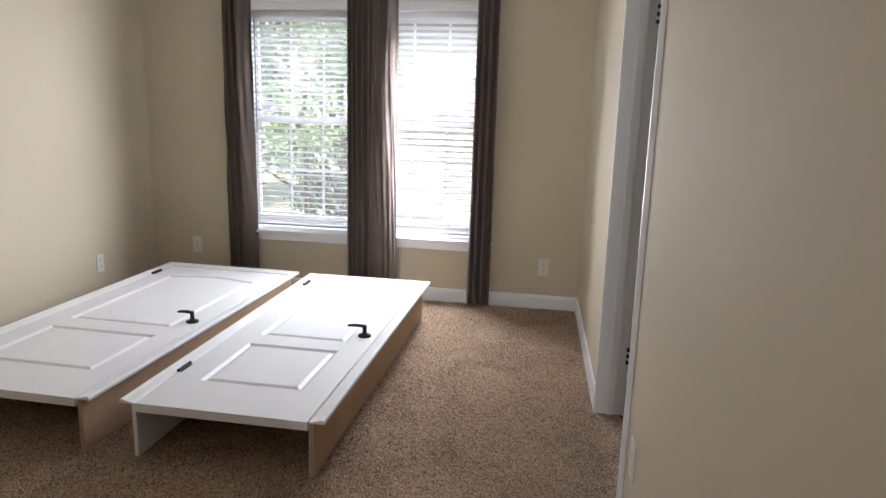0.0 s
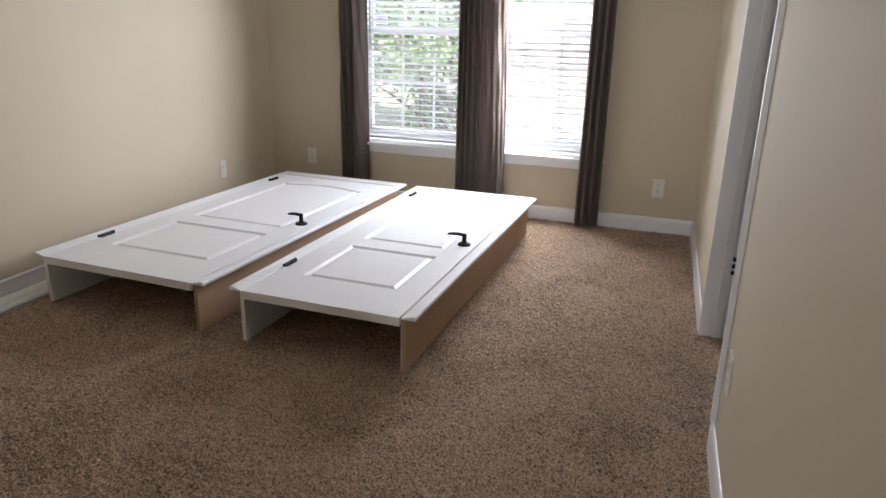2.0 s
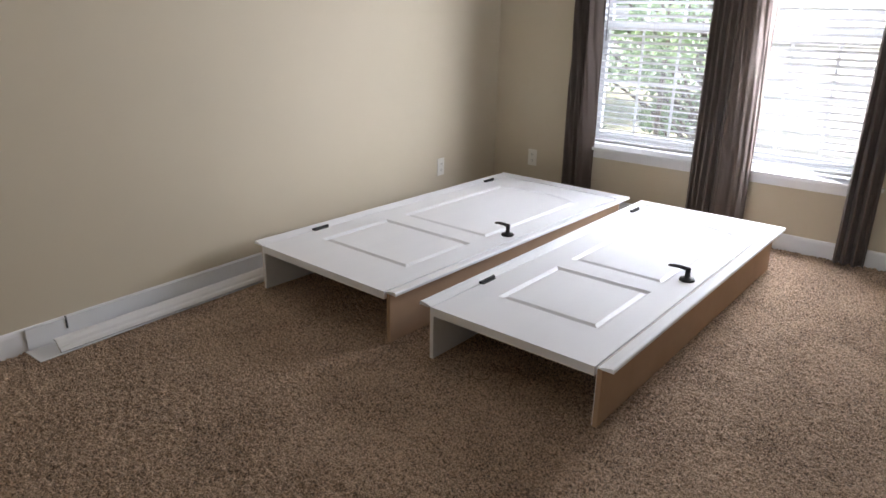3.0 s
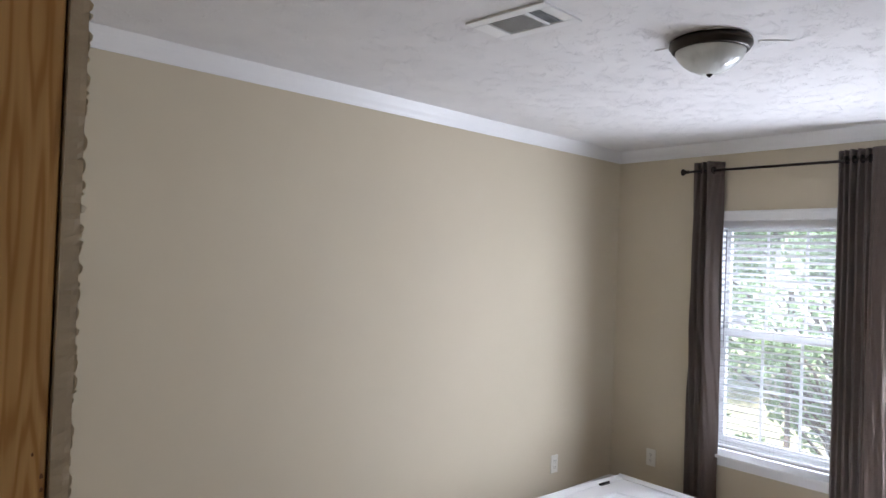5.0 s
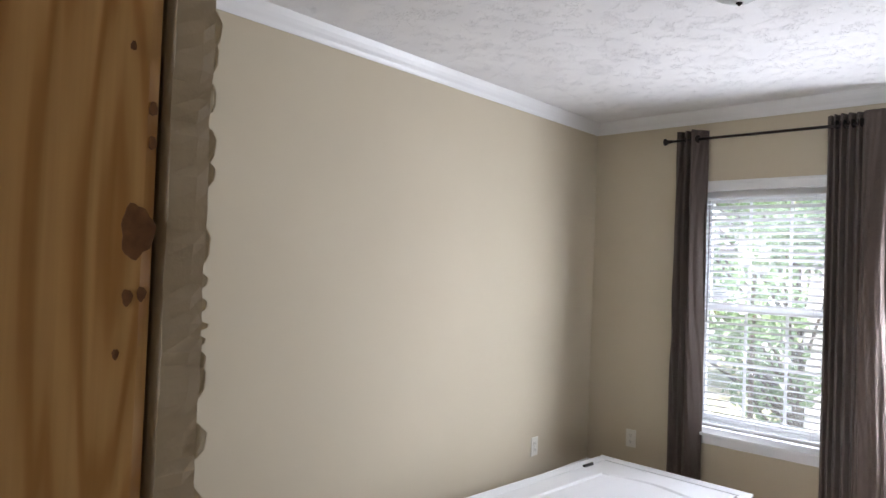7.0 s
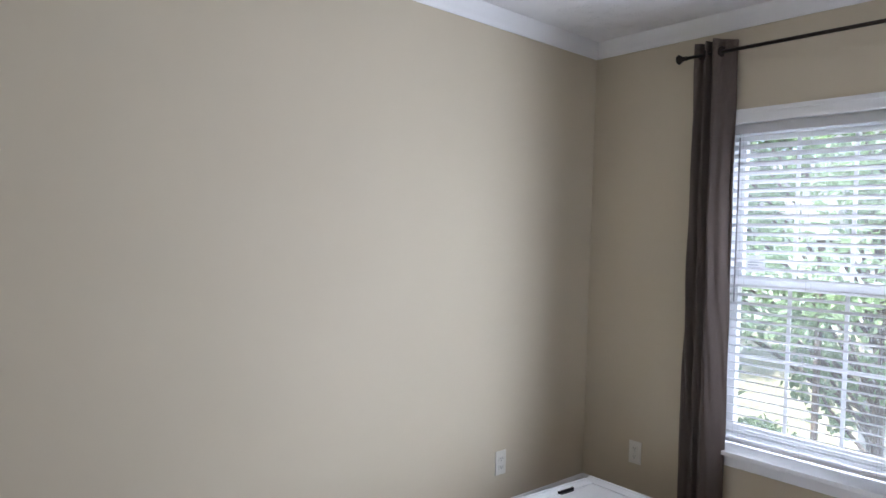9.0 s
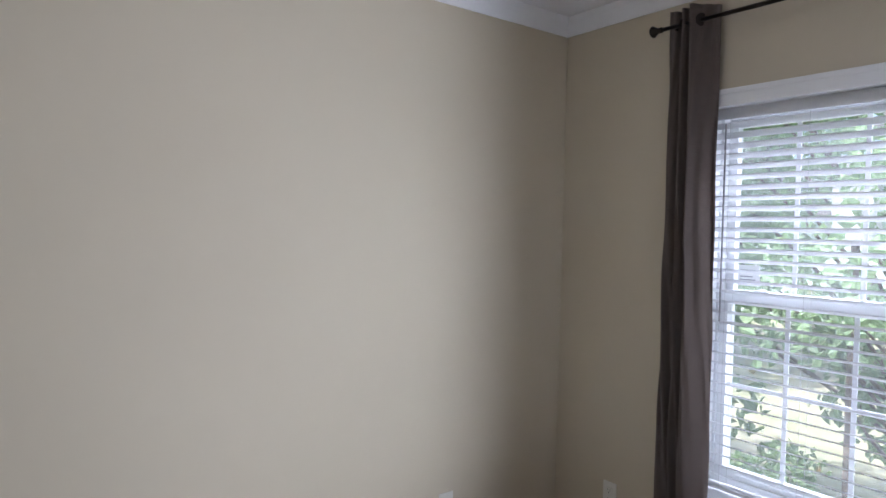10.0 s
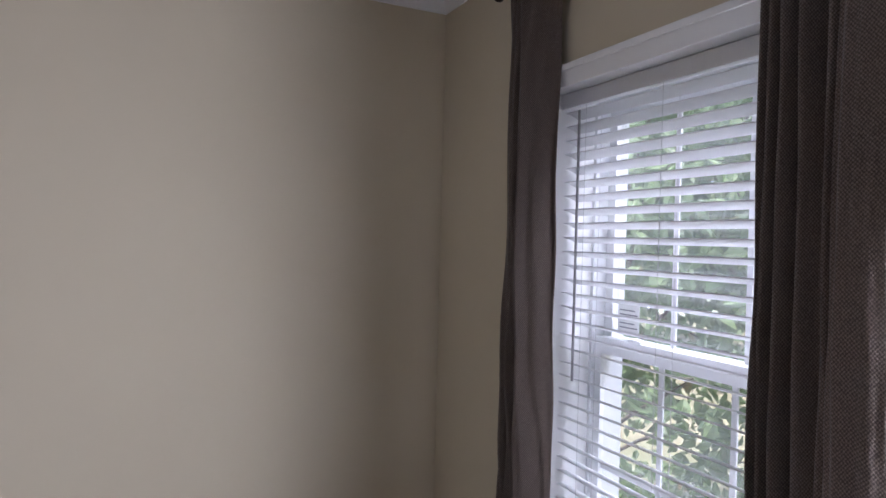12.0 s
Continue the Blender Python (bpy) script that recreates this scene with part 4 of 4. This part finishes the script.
def blobs(seed, n, rx, ry, z0, z1, r0, r1):
    rng = random.Random(seed)
    return [(rng.uniform(-rx, rx), rng.uniform(-ry, ry), z0 + (z1 - z0) * (k + rng.random()) / n, rng.uniform(r0, r1)) for k in range(n)]


tree(-1.9, 8.0, 4.2, [(x - 0.8, y - 0.4, z, r) for x, y, z, r in blobs(1, 24, 1.1, 0.5, 1.6, 4.0, 0.38, 0.66)] + [(x - 0.1, y, z, r) for x, y, z, r in blobs(8, 6, 0.4, 0.3, 0.8, 1.7, 0.2, 0.34)], 6800, 0.095, 1, LEAF, "leafy young tree outside the window", slim=0.5)
tree(-4.4, 7.1, 4.6, [(x, y, z, r) for x, y, z, r in blobs(2, 26, 1.3, 0.6, 0.9, 4.4, 0.38, 0.7)], 5200, 0.12, 2, LEAF, "leafy tree further along the window side", slim=0.5)
tree(-7.5, 13.0, 8.0, blobs(3, 26, 3.0, 1.5, 2.2, 7.8, 0.6, 1.2), 8000, 0.2, 3, LEAF, "large tree standing behind the yard")
tree(-13.0, 14.0, 8.0, blobs(6, 24, 3.4, 1.5, 1.5, 7.6, 0.6, 1.3), 7000, 0.22, 6, LEAF, "large tree standing behind the yard")
tree(-3.9, 6.7, 1.0, blobs(4, 12, 0.9, 0.4, 0.25, 0.95, 0.18, 0.3), 2600, 0.07, 4, SHRUB, "low green shrub below the window", "shrub", "shrub")
tree(-2.2, 7.0, 0.8, blobs(5, 9, 0.6, 0.35, 0.2, 0.7, 0.15, 0.25), 1800, 0.065, 5, SHRUB, "low green shrub below the window", "shrub", "shrub")


def house(name_label, x0, x1, y0, y1, wall_h, roof_h, mat, windows):
    h = thing("house", name_label, "house", (x0, y0, GROUND))
    w, d = x1 - x0, y1 - y0
    bm = boxes((0, w, 0.03, d, 0, wall_h))
    wall = part("wall", bm, SIDING if mat is SIDING else mat, h)
    n = int(wall_h / 0.2)
    for k in range(n):
        b = extrude_profile([(0, 0.2 * k), (0.022, 0.2 * k), (0.004, 0.2 * k + 0.197), (0, 0.2 * k + 0.197)], (0, 0.0295, 0), (w, 0.0295, 0), (0, -1, 0), (0, 0, 1))
        part("siding_board", b, mat, wall)
    rb = bmesh.new()
    pts = [(-0.3, -0.4, wall_h - 0.02), (w + 0.3, -0.4, wall_h - 0.02), (w + 0.3, d / 2, wall_h + roof_h), (-0.3, d / 2, wall_h + roof_h), (-0.3, d + 0.4, wall_h - 0.02), (w + 0.3, d + 0.4, wall_h - 0.02)]
    lo = [rb.verts.new(p) for p in pts]
    hi = [rb.verts.new((p[0], p[1], p[2] + 0.12)) for p in pts]
    for q in ((0, 1, 2, 3), (3, 2, 5, 4)):
        rb.faces.new([lo[k] for k in q])
        rb.faces.new([hi[k] for k in q][::-1])
    for a, b in ((0, 1), (1, 2), (2, 5), (5, 4), (4, 3), (3, 0)):
        rb.faces.new((lo[a], lo[b], hi[b], hi[a]))
    part("roof", rb, SHINGLE, h, "grey shingle roof")
    for a, b, z0, z1 in windows:
        fr = part("window", boxes((a - 0.07, a, -0.03, 0.0, z0 - 0.07, z1 + 0.07), (b, b + 0.07, -0.03, 0.0, z0 - 0.07, z1 + 0.07), (a, b, -0.03, 0.0, z1, z1 + 0.07), (a, b, -0.03, 0.0, z0 - 0.07, z0), (a, b, -0.03, 0.0, (z0 + z1) / 2 - 0.025, (z0 + z1) / 2 + 0.025)), VINYL, h)
        part("pane", boxes((a, b, -0.012, -0.006, z0, z1)), DARKPANE, fr, "dark reflecting pane")
    return h


DARKPANE = mottled("dark_pane", (0.05, 0.06, 0.07), (0.08, 0.09, 0.1), 0.08)
house("white sided neighbouring house close by", -2.55, 7.0, 9.6, 17.0, 3.2, 1.6, SIDING, ((2.6, 3.5, 1.3, 2.6),))
house("pale green sided house across the yard", -19.0, -6.0, 21.0, 28.0, 2.9, 1.8, GREENSIDING, ((2.0, 3.0, 1.0, 2.3), (7.5, 8.5, 1.0, 2.3)))


# ---- white box on a post among the leaves ----
box_thing = thing("utility_box", "white box mounted on a thin post among the leaves", "utility box", (-2.2, 7.6, GROUND))
part("cabinet", boxes((-0.135, 0.135, -0.08, 0.08, 2.26, 2.64), bevel=0.012), VINYL, box_thing)
part("lid", boxes((-0.148, 0.148, -0.095, 0.095, 2.6405, 2.665), bevel=0.008), VINYL, box_thing)
part("post", boxes((-0.022, 0.022, -0.022, 0.022, -0.05, 2.2595), bevel=0.006), BARK, box_thing, "weathered wooden post")
